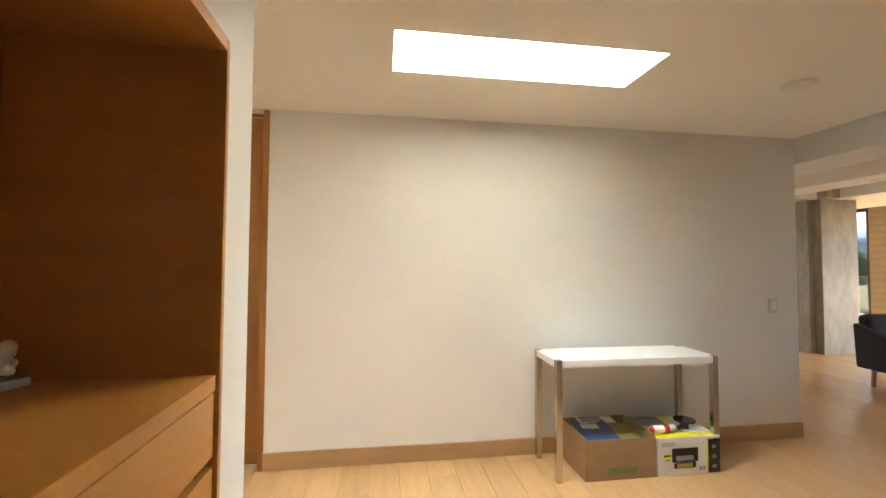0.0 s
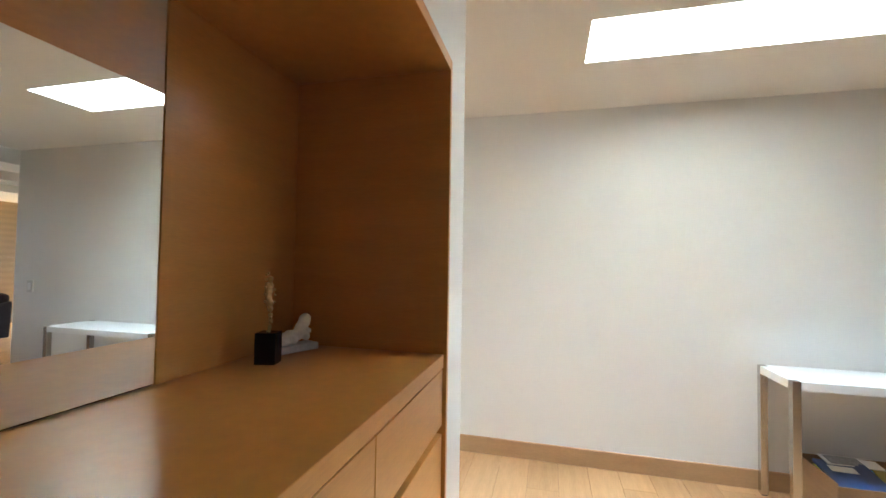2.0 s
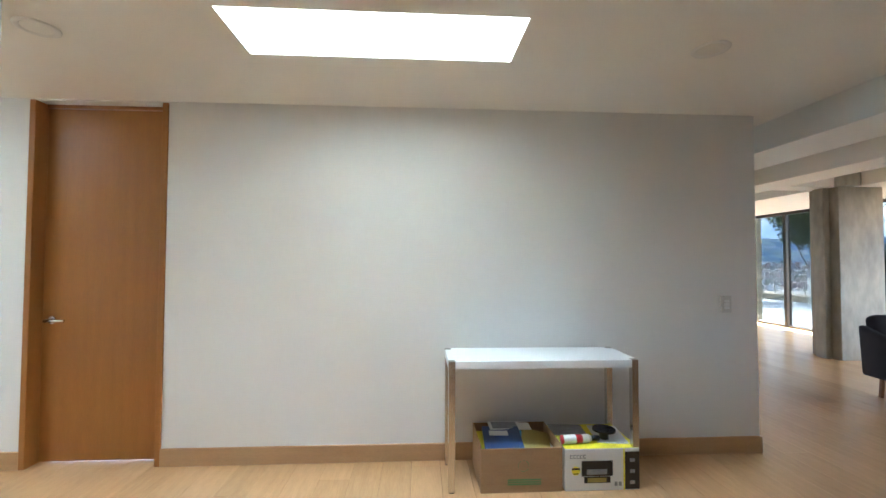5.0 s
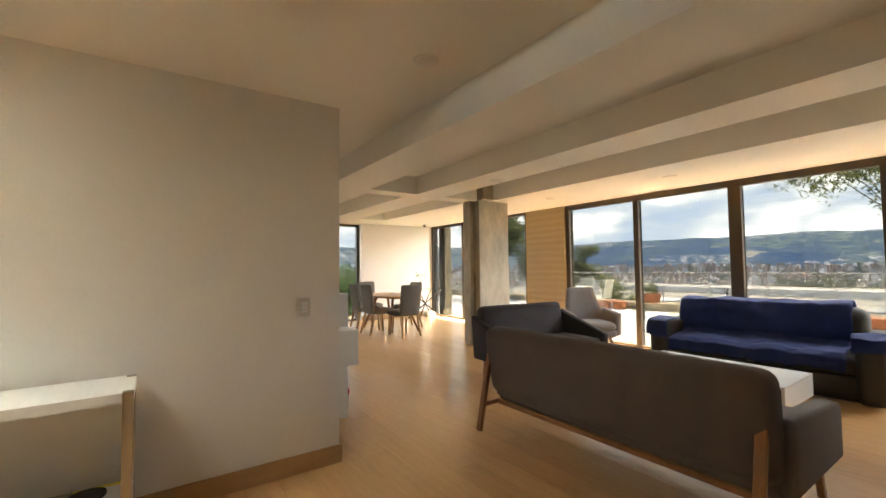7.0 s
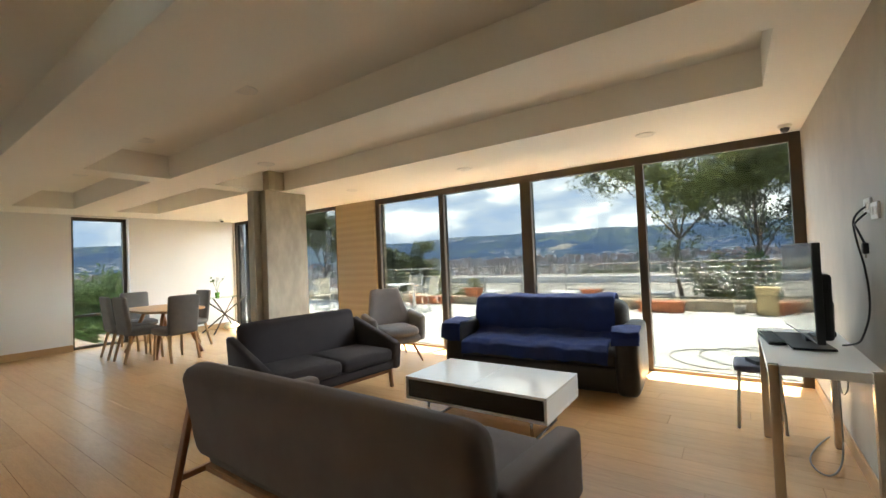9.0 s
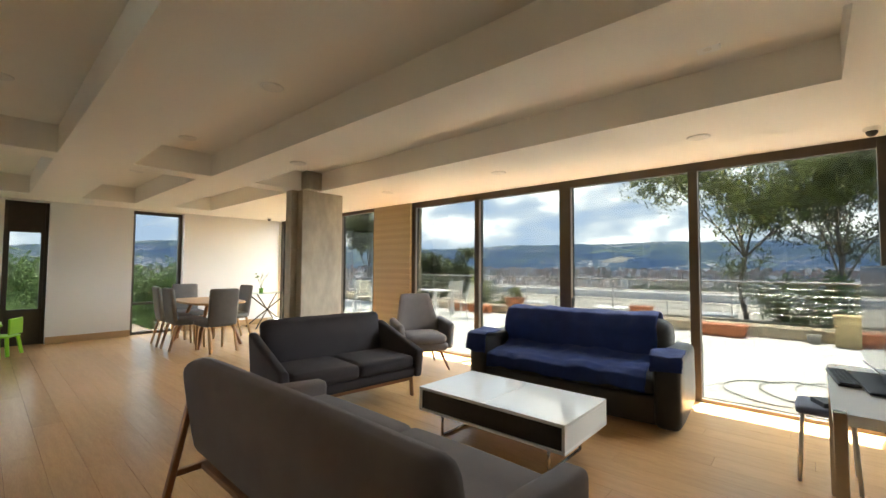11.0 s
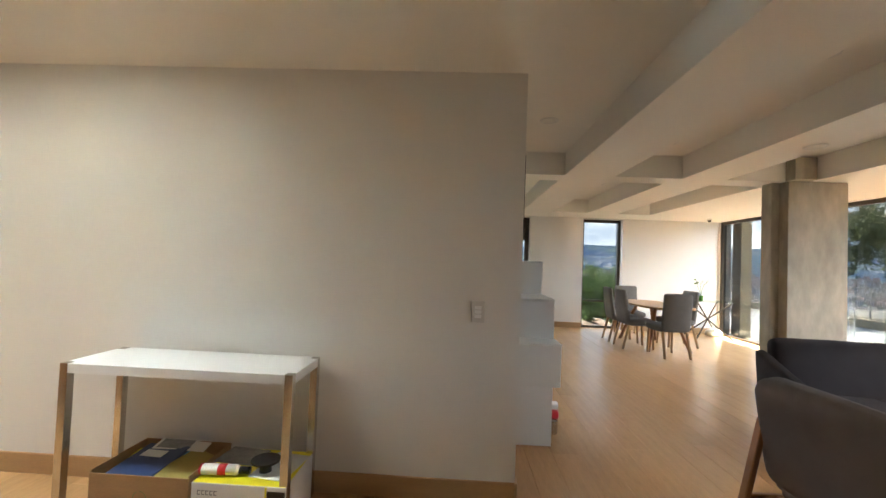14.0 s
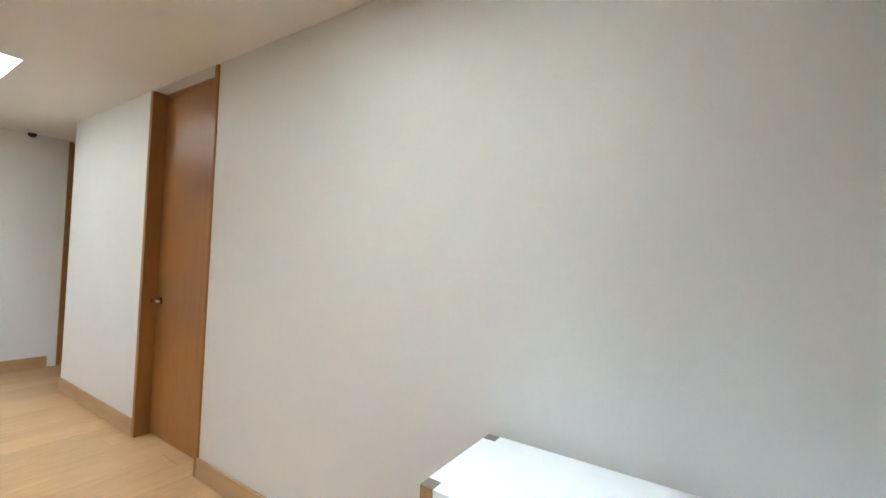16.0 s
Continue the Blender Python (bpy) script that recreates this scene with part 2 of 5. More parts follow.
    return m


def city_mat():
    """Brick, render, concrete and tin roofs, one tone a block, paled and self-lit as haze."""
    m = mat("hazed_city_blocks", (0.4, 0.3, 0.25), 0.9, bump=0)
    n, l = m.node_tree.nodes, m.node_tree.links
    geo, r = n.new("ShaderNodeNewGeometry"), n.new("ShaderNodeValToRGB")
    r.color_ramp.interpolation = "CONSTANT"
    e = r.color_ramp.elements
    e[0].position, e[0].color = 0.0, (0.40, 0.30, 0.27, 1)
    e[1].position, e[1].color = 0.22, (0.58, 0.56, 0.55, 1)
    for q, c in ((0.36, (0.32, 0.25, 0.24)), (0.5, (0.42, 0.38, 0.36)), (0.62, (0.13, 0.16, 0.13)), (0.76, (0.26, 0.27, 0.30)), (0.86, (0.44, 0.35, 0.29)), (0.95, (0.78, 0.76, 0.74))):
        k = e.new(q)
        k.color = (*c, 1)
    l.new(geo.outputs["Random Per Island"], r.inputs[0])
    # a weak glow in each block's own tone imitates distance haze
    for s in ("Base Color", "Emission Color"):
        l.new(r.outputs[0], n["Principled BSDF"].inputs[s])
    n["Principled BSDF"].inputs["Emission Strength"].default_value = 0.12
    return m


QUARRY = (1620.0, 552.0, 30.0)
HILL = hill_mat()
CITY = city_mat()
SCREEN = mat("dark_screen", (0.01, 0.01, 0.012), 0.04, vary=0.0, bump=0, coat=1.0)


def cloud_mat():
    m = bpy.data.materials.new("cloudy_sky")
    m.use_nodes = True
    n, l = m.node_tree.nodes, m.node_tree.links
    n.remove(n["Principled BSDF"])
    tc, mp = n.new("ShaderNodeTexCoord"), n.new("ShaderNodeMapping")
    mp.inputs["Scale"].default_value = (1, 1, 2.2)
    mp.inputs["Location"].default_value = CLOUD_SHIFT
    l.new(tc.outputs["Object"], mp.inputs["Vector"])
    a = n.new("ShaderNodeTexNoise")
    a.inputs["Scale"].default_value, a.inputs["Detail"].default_value, a.inputs["Roughness"].default_value = 0.0021, 9, 0.55
    a.inputs["Distortion"].default_value = 0.0
    l.new(mp.outputs[0], a.inputs["Vector"])
    r = n.new("ShaderNodeValToRGB")
    e = r.color_ramp.elements
    e[0].position, e[0].color = 0.38, (0.30, 0.39, 0.54, 1)
    e[1].position, e[1].color = 0.66, (1.0, 1.0, 1.0, 1)
    for q, c in ((0.47, (0.40, 0.47, 0.57)), (0.535, (0.56, 0.61, 0.67)), (0.59, (0.85, 0.88, 0.90))):
        k = e.new(q)
        k.color = (*c, 1)
    l.new(a.outputs["Fac"], r.inputs[0])
    em = n.new("ShaderNodeEmission")
    em.inputs["Strength"].default_value = SKY_GLOW
    l.new(r.outputs[0], em.inputs["Color"])
    l.new(em.outputs[0], n["Material Output"].inputs["Surface"])
    return m


CLOUD_SHIFT = (300, 0, 0)
SKY_GLOW = 1.35
CLOUD = cloud_mat()


# ---- mesh helpers ----
def box(bm, x0, x1, y0, y1, z0, z1, bev=0.0, seg=2, m=None):
    t = Matrix.Translation(((x0 + x1) / 2, (y0 + y1) / 2, (z0 + z1) / 2)) @ Matrix.Diagonal((abs(x1 - x0), abs(y1 - y0), abs(z1 - z0), 1))
    vs = bmesh.ops.create_cube(bm, size=1, matrix=t)["verts"]
    if bev:
        es = list({e for v in vs for e in v.link_edges})
        r = bmesh.ops.bevel(bm, geom=es, offset=bev, segments=seg, profile=0.5, affect="EDGES")
        vs = list({v for f in r["faces"] for v in f.verts} | {v for v in vs if v.is_valid})
    if m is not None:
        bmesh.ops.transform(bm, matrix=m, verts=vs)
    return vs


def rod(bm, a, b, r0, r1=None, seg=10):
    a, b = Vector(a), Vector(b)
    d = b - a
    m = Matrix.Translation((a + b) / 2) @ d.to_track_quat("Z", "Y").to_matrix().to_4x4()
    return bmesh.ops.create_cone(bm, cap_ends=True, segments=seg, radius1=r0, radius2=r0 if r1 is None else r1, depth=d.length, matrix=m)["verts"]


def tube(bm, pts, r, seg=6):
    for a, b in zip(pts, pts[1:]):
        rod(bm, a, b, r, seg=seg)


def bar(bm, a, b, w, h, m=None):
    """A square-section stick from a to b."""
    a, b = Vector(a), Vector(b)
    d = b - a
    t = Matrix.Translation((a + b) / 2) @ d.to_track_quat("Z", "Y").to_matrix().to_4x4()
    return box(bm, -w / 2, w / 2, -h / 2, h / 2, -d.length / 2, d.length / 2, min(w, h) * 0.15, 1, t)


def link(name, bm, material, parent=None, label="", smooth=False):
    bmesh.ops.recalc_face_normals(bm, faces=bm.faces)
    me = bpy.data.meshes.new(name)
    bm.to_mesh(me)
    bm.free()
    me.materials.append(material)
    if smooth:
        for p in me.polygons:
            p.use_smooth = True
    ob = new(name, me)
    if parent is not None:
        ob.parent = parent
    if label:
        ob["label"] = label
    return ob


def part(name, bm, material, parent, label="", smooth=False):
    return link(name, bm, material, parent, label, smooth)


def pbox(name, material, parent, dims, bev=0.004, seg=2, label="", smooth=False, m=None):
    bm = bmesh.new()
    box(bm, *dims, bev, seg, m)
    return part(name, bm, material, parent, label, smooth)


def thing(name, label, category, m=None, group="", kind=""):
    e = new(name)
    if m is not None:
        e.matrix_basis = m
    return tagged(e, label, category, group, kind)


def soft_box(name, material, parent, dims, bev=0.05, puff=0.015, label="", m=None, cuts=7):
    """An upholstered block: round edges and faces that swell a little."""
    bm = bmesh.new()
    x0, x1, y0, y1, z0, z1 = dims
    box(bm, x0, x1, y0, y1, z0, z1)
    bmesh.ops.subdivide_edges(bm, edges=bm.edges[:], cuts=cuts, use_grid_fill=True)
    c = Vector(((x0 + x1) / 2, (y0 + y1) / 2, (z0 + z1) / 2))
    h = Vector(((x1 - x0) / 2, (y1 - y0) / 2, (z1 - z0) / 2))
    steps = cuts + 1
    for v in bm.verts:
        d = v.co - c
        for i in range(3):
            k = round((d[i] / h[i] + 1) / 2 * steps)
            e = min(k, steps - k)
            if e == 0:
                u = h[i]
            elif e == 1:
                u = h[i] - 0.4 * bev
            else:
                u = (h[i] - bev) * abs(2 * (k - 2) / max(1, steps - 4) - 1) if steps > 4 else 0.0
            d[i] = math.copysign(u, d[i]) if 2 * k != steps else 0.0
        q = Vector([max(-1, min(1, d[i] / h[i])) for i in range(3)])
        inner = Vector([max(-(h[i] - bev), min(h[i] - bev, d[i])) for i in range(3)])
        o = d - inner
        if o.length > 1e-6:
            k = sum(1 for i in range(3) if abs(o[i]) > 1e-6)
            if k > 1:
                o = o.normalized() * bev
        sw = puff * sum((1 - abs(q[i]) ** 4) for i in range(3)) / 2
        nn = noise.noise(v.co * 6.0) * 0.004
        v.co = c + inner + o + (o.normalized() * (sw + nn) if o.length > 1e-6 else Vector())
    if m is not None:
        bmesh.ops.transform(bm, matrix=m, verts=bm.verts)
    return part(name, bm, material, parent, label, True)


def wall(name, axis, at, thick, a0, a1, z0, z1, openings=(), material=None, label=""):
    """A wall on the plane axis=at, thick to the far side, from a0 to a1, with holes (b0, b1, low, high)."""
    bm = bmesh.new()
    cuts = sorted({a0, a1, *(o[0] for o in openings), *(o[1] for o in openings)})
    for p, q in zip(cuts, cuts[1:]):
        mid = (p + q) / 2
        spans, hole = [(z0, z1)], [o for o in openings if o[0] < mid < o[1]]
        for o in hole:
            spans = [s for s0, s1 in spans for s in ((s0, min(s1, o[2])), (max(s0, o[3]), s1)) if s[1] - s[0] > 0.001]
        for s0, s1 in spans:
            lo, hi = sorted((at, at + thick))
            box(bm, *((lo, hi, p, q) if axis == "x" else (p, q, lo, hi)), s0, s1)
    bmesh.ops.remove_doubles(bm, verts=bm.verts, dist=0.0005)
    return tagged(link(name, bm, material or WALL), label or "smooth white painted wall", "wall", kind="structure")


def cells(name, xs, ys, height, material, label, cap=lambda h: True, category="ceiling"):
    """A ceiling of rectangular fields of different heights, with upright cheeks between them."""
    vs, fs = [], []

    def quad(*p):
        fs.append(tuple(range(len(vs), len(vs) + 4)))
        vs.extend(p)

    H = [[height((x0 + x1) / 2, (y0 + y1) / 2) for y0, y1 in zip(ys, ys[1:])] for x0, x1 in zip(xs, xs[1:])]
    for i, (x0, x1) in enumerate(zip(xs, xs[1:])):
        for j, (y0, y1) in enumerate(zip(ys, ys[1:])):
            h = H[i][j]
            if h is None:
                continue
            if cap(h):
                quad((x0, y0, h), (x0, y1, h), (x1, y1, h), (x1, y0, h))
            if i + 1 < len(H) and H[i + 1][j] not in (h, None):
                g = H[i + 1][j]
                quad((x1, y0, h), (x1, y1, h), (x1, y1, g), (x1, y0, g))
            if j + 1 < len(H[i]) and H[i][j + 1] not in (h, None):
                g = H[i][j + 1]
                quad((x0, y1, h), (x1, y1, h), (x1, y1, g), (x0, y1, g))
    me = bpy.data.meshes.new(name)
    me.from_pydata(vs, [], fs)
    me.materials.append(material)
    return tagged(new(name, me), label, category, kind="structure")


# ---- structure ----
CE, CO = 2.44, 2.71   # soffit and coffer heights
XE, YN, YS, XW, YH = 8.86, 10.02, -0.24, 3.585, 3.063
# hall
wall("wall_hall", "y", YH, 0.22, -3.0, XW, 0, 2.80, [(-1.45, -0.57, 0, 2.43)], label="smooth white wall of the hall with a tall door")
wall("wall_hall_return", "x", -3.0, 0.22, YH + 0.22, 4.6, 0, 2.80)
wall("wall_hall_end", "x", -4.0, -0.2, 1.2, 4.6, 0, 2.80, [(3.28, 4.18, 0, 2.43)])
wall("wall_hall_recess", "y", 4.6, 0.2, -4.2, -2.78, 0, 2.80)
wall("wall_corridor_south", "y", 1.60, -0.2, -4.0, -0.85, 0, 2.80)
wall("wall_partition", "y", 1.60, -0.225, -0.85, -0.245, 0, 2.80, label="end of a white partition beside the oak niche")
wall("wall_niche", "x", -0.245, -0.10, -1.8, 1.375, 0, 2.80, [(-1.0, 1.375, 0, 2.03)], label="white wall round an oak niche")
wall("wall_niche_back", "x", -0.85, -0.1, -1.8, 1.375, 0, 2.80)
wall("wall_foyer", "y", -1.8, -0.2, -0.95, 5.1, 0, 2.80)
wall("wall_foyer_side", "x", 4.9, 0.2, -1.8, YS - 0.2, 0, 2.80)
wall("wall_south", "y", YS, -0.2, 4.9, XE + 0.25, 0, 2.80, material=GREYWALL, label="troweled grey plaster wall behind the desk")
# living room
wall("wall_west", "x", XW, -0.2, YH + 0.22, 5.6, 0, 2.80, label="white wall hung with two framed pictures")
wall("wall_west_return", "y", 5.6, -0.2, 2.2, XW - 0.2, 0, 2.80)
wall("wall_west_far", "x", 2.4, -0.2, 5.6, YN, 0, 2.80)
wall("wall_north", "y", YN, 0.28, 2.2, XE + 0.25, 0, 2.80, [(2.75, 3.47, 0, 2.42), (4.22, 4.76, 0, 2.42), (5.935, 6.80, 0, 2.42)], label="white end wall with tall windows")
wall("wall_east", "x", XE, 0.25, YS, YN, 2.44, 2.80, label="white lintel above the sliding windows")
wall("wall_east_end", "x", XE, 0.25, 9.98, YN, 0, 2.44)

LIV_X = [XW, 4.45, 5.05, 5.77, 5.84, 6.35, 6.99, 7.27, XE]
LIV_Y = [YS, 0.11, 5.72, 6.05, 9.15, YN]


def living_height(x, y):
    if y < 0.11 or y > 9.15 or 5.72 < y < 6.05 or x > 7.27:
        return CE
    if y < 5.72:
        return CE if 4.45 < x < 5.05 or 5.84 < x < 6.35 else CO
    return CE if 4.45 < x < 5.05 or 5.77 < x < 6.35 or x > 6.99 else CO


cells("ceiling_living", LIV_X, LIV_Y, living_height, CEIL, "white coffered ceiling with deep plaster beams")
SKY1, SKY2 = (0.25, 1.62, 1.955, 2.36), (-2.95, -1.66, 2.0, 2.44)


def hall_height(x, y):
    for a, b, c, d in (SKY1, SKY2):
        if a < x < b and c < y < d:
            return 3.25
    return CE


HX = [-4.2, SKY2[0], SKY2[1], SKY1[0], SKY1[1], XW]
HY = [-1.8, SKY1[2], SKY2[2], SKY1[3], SKY2[3], YH, 4.7]
cells("ceiling_hall", HX, HY, hall_height, CEIL, "flat white hall ceiling with two deep skylight shafts", cap=lambda h: h < 3)
cells("ceiling_foyer", [XW, 5.1], [-1.8, YS], lambda x, y: CE, CEIL, "flat white ceiling")
cells("ceiling_nook", [2.2, XW], [YH, YN], lambda x, y: CE, CEIL, "flat white ceiling")
cells("roof", [-4.3, SKY2[0], SKY2[1], SKY1[0], SKY1[1], 9.16], [-2.0, SKY1[2], SKY2[2], SKY1[3], SKY2[3], 10.4],
      lambda x, y: None if any(a < x < b and c < y < d for a, b, c, d in (SKY1, SKY2)) else 3.25, ROOFGREY, "flat grey roof", category="roof")
bm = bmesh.new()
box(bm, 9.1, 9.16, -2.0, 10.4, 2.50, 3.24)
box(bm, -4.3, 9.1, 10.3, 10.4, 2.80, 3.24)
box(bm, -4.3, 9.1, -2.1, -2.0, 2.80, 3.24)
tagged(link("roof_edge", bm, WALL), "white edge of the flat roof", "roof", kind="structure")
for a, b, c, d in (SKY1, SKY2):
    w = thing("window_skylight", "flat skylight pane over a white shaft", "skylight", kind="structure")
    pbox("pane", GLASS, w, (a - 0.05, b + 0.05, c - 0.05, d + 0.05, 3.27, 3.285), 0)
    pbox("frame", STEEL, w, (a - 0.08, a, c - 0.08, d + 0.08, 3.255, 3.268), 0.003)

# baseboards
bm = bmesh.new()
for dims in ((-0.57, XW, YH - 0.014, YH - 0.001, 0, 0.118), (-3.0, -1.45, YH - 0.014, YH - 0.001, 0, 0.118), (XW + 0.001, XW + 0.014, YH - 0.014, 5.6, 0, 0.118),
             (-3.999, -3.986, 1.6, 3.2, 0, 0.118), (4.76, 5.935, YN - 0.014, YN - 0.001, 0, 0.118), (3.47, 4.22, YN - 0.014, YN - 0.001, 0, 0.118),
             (6.80, XE, YN - 0.014, YN - 0.001, 0, 0.118), (4.9, XE, YS + 0.001, YS + 0.014, 0, 0.10), (-4.0, -0.25, 1.601, 1.614, 0, 0.118)):
    box(bm, *dims, 0.003, 1)
tagged(link("baseboard", bm, OAK), "oak baseboard along the white walls", "baseboard", kind="structure")


# doors and windows
def flush_door(name, m, width, label):
    """A full-height wooden door set back in a wooden frame; x along the wall, y into it."""
    d = thing(name, label, "door", m, kind="structure")
    w = width / 2
    pbox("jamb", DOORWOOD, d, (-w - 0.004, -w + 0.034, -0.012, 0.14, 0, 2.43))
    pbox("jamb", DOORWOOD, d, (w - 0.034, w + 0.004, -0.012, 0.14, 0, 2.43))
    pbox("head", DOORWOOD, d, (-w + 0.034, w - 0.034, 0.075, 0.14, 2.405, 2.43))
    leaf = pbox("leaf", DOORWOOD, d, (-w + 0.037, w - 0.037, 0.085, 0.125, 0.008, 2.402), 0.003)
    bm = bmesh.new()
    rod(bm, (-w + 0.1, 0.085, 0.955), (-w + 0.1, 0.03, 0.955), 0.011)
    rod(bm, (-w + 0.09, 0.034, 0.955), (-w + 0.215, 0.034, 0.955), 0.010)
    part("handle", bm, CHROME, leaf, "chrome lever handle", True)
    bm = bmesh.new()
    rod(bm, (-w + 0.1, 0.086, 0.955), (-w + 0.1, 0.079, 0.955), 0.026, seg=20)
    part("rose", bm, CHROME, leaf)
    return d


flush_door("door_1", pose(-1.01, YH, 0), 0.88, "tall brown wooden door, closed, with chrome lever")
flush_door("door_2", pose(-4.0, 3.73, 0, 0, 0, 90), 0.90, "tall brown wooden door at the end of the hall")


def glazed(name, m, width, low, high, posts, rails, label, depth=0.09, fw=0.055, sash=True):
    """A bronze window; x along it, y outwards. posts: upright bars at x with their widths."""
    w = thing(name, label, "window", m, kind="structure")
    pbox("window_frame", BRONZE, w, (0, fw, 0, depth, low, high), 0.003)
    pbox("window_frame", BRONZE, w, (width - fw, width, 0, depth, low, high), 0.003)
    pbox("window_frame", BRONZE, w, (fw, width - fw, 0, depth, high - fw, high), 0.003)
    pbox("window_sill", BRONZE, w, (fw, width - fw, 0, depth, low, low + 0.045), 0.003)
    xs = [fw]
    for x, pw in posts:
        pbox("mullion", BRONZE, w, (x - pw / 2, x + pw / 2, -0.01, depth + 0.01, low + 0.045, high - fw), 0.003)
        xs += [x - pw / 2, x + pw / 2]
    xs.append(width - fw)
    for z in rails:
        pbox("transom", BRONZE, w, (fw, width - fw, 0.004, depth - 0.004, z - 0.025, z + 0.025), 0.003)
    for a, b in zip(xs[::2], xs[1::2]):
        g = pbox("pane", GLASS, w, (a, b, depth / 2 - 0.004, depth / 2 + 0.004, low + 0.045, high - fw), 0)
        g.visible_shadow = False
    return w


def east(y0):
    return pose(XE + 0.03, y0, 0, 0, 0, 90) @ Matrix.Diagonal((1, -1, 1, 1))


W1 = glazed("window_1", east(YS), 5.366 - YS, -0.01, 2.439, [(1.178 - YS, 0.085), (2.583 - YS, 0.15), (3.973 - YS, 0.085)], (), "wide bronze sliding glass doors onto the terrace", fw=0.09)
for dy in (-0.11, 0.11):
    bm = bmesh.new()
    y = 2.583 - YS + dy
    tube(bm, [(y, 0, 0.78), (y, -0.05, 0.78), (y, -0.05, 0.98), (y, 0, 0.98)], 0.011, 8)
    part("handle", bm, BLACK, W1, "black pull handle")
glazed("window_2", east(6.35), 9.98 - 6.35, -0.01, 2.439, [(1.1, 0.07), (2.2, 0.07)], (), "bronze glass doors behind the column", fw=0.06)
NW = lambda x: pose(x, YN + 0.14, 0)
glazed("window_3", NW(5.935), 0.865, 0.0, 2.42, (), (0.60,), "tall narrow bronze window with a low transom", fw=0.06)
glazed("window_4", NW(2.75), 0.72, 0.0, 2.42, (), (0.60,), "tall narrow bronze window with a low transom", fw=0.06)
D3 = thing("door_3", "narrow bronze glazed door in the end wall", "door", NW(4.22), kind="structure")
pbox("jamb", BRONZE, D3, (0, 0.045, 0, 0.09, 0, 2.42))
pbox("jamb", BRONZE, D3, (0.495, 0.54, 0, 0.09, 0, 2.42))
pbox("panel", BRONZE, D3, (0.045, 0.495, 0.02, 0.07, 1.90, 2.42))
pbox("panel", BRONZE, D3, (0.045, 0.495, 0.02, 0.07, 0.0, 0.60))
pbox("stile", BRONZE, D3, (0.045, 0.075, 0.01, 0.08, 0.60, 1.90))
pbox("stile", BRONZE, D3, (0.45, 0.495, 0.01, 0.08, 0.60, 1.90))
pbox("pane", GLASS, D3, (0.075, 0.45, 0.04, 0.048, 0.60, 1.90), 0).visible_shadow = False

# column and stone pier
bm = bmesh.new()
box(bm, 7.02, 7.69, 5.66, 6.10, 0, 2.438, 0.008, 2)
col = tagged(link("column", bm, CONCRETE), "raw grey board-marked concrete column", "column", kind="structure")
pbox("pilaster", CONCRETE, col, (6.92, 7.018, 5.79, 5.95, 0, 2.438), 0.006)
pbox("capital", CONCRETE, col, (7.02, 7.265, 5.565, 5.715, 2.442, 2.70), 0.006)
pier = thing("stone_pier", "tan travertine pier laid in thin courses", "pier", kind="structure")
for i in range(24):
    pbox("course", TRAV, pier, (XE + 0.0012 * (i * 7 % 3) - 0.01, XE + 0.27, 5.37, 6.345, i * 0.1015 + 0.001, (i + 1) * 0.1015 - 0.0006), 0.0008, 1)
fin = thing("stone_fin", "tan stone fin wall outside the corner window", "pier", kind="structure")
for i in range(24):
    pbox("course", TRAV, fin, (9.14, 9.36 + 0.004 * (i % 2), 9.70, 9.98, i * 0.1015 + 0.001, (i + 1) * 0.1015), 0.003, 1)


# ceiling fittings
def downlight(x, y, z):
    d = thing("downlight", "round white recessed ceiling light, switched off", "ceiling light", pose(x, y, z - 0.001), "recessed ceiling lights")
    bm = bmesh.new()
    n = 28
    rings = [(0.060, -0.002), (0.074, -0.010), (0.086, -0.006), (0.088, 0.0)]
    vv = [[bm.verts.new((r * math.cos(2 * math.pi * i / n), r * math.sin(2 * math.pi * i / n), h)) for i in range(n)] for r, h in rings]
    for p, q in zip(vv, vv[1:]):
        for i in range(n):
            bm.faces.new((p[i], p[(i + 1) % n], q[(i + 1) % n], q[i]))
    part("trim_ring", bm, LAMPWHITE, d, smooth=True)
    bm = bmesh.new()
    rod(bm, (0, 0, -0.004), (0, 0, -0.001), 0.060, seg=28)
    part("diffuser", bm, LAMPIN, d)


for x, y, z in ((2.60, 2.16, CE), (-0.64, 2.17, CE), (5.42, 3.3, CO), (5.42, 1.0, CO), (6.80, 3.25, CO), (6.80, 1.05, CO), (4.02, 2.6, CO), (4.02, 4.6, CO), (5.42, 5.2, CO),
                (6.2, 4.3, CE), (7.95, 2.95, CE), (7.95, 0.95, CE), (7.95, 4.9, CE), (6.6, 7.5, CO), (5.45, 7.5, CO)):
    downlight(x, y, z)
sd = thing("smoke_alarm", "square white ceiling detector in a dark recess", "detector", pose(6.86, 0.70, CO))
pbox("body", WHITETOP, sd, (-0.06, 0.06, -0.06, 0.06, -0.05, -0.012), 0.006)
pbox("base", PLASTIC, sd, (-0.05, 0.05, -0.05, 0.05, -0.012, 0.0), 0.003)
bm = bmesh.new()
rod(bm, (0, 0, -0.03), (0, 0, -0.052), 0.022, seg=16)
part("lens", bm, LAMPIN, sd)


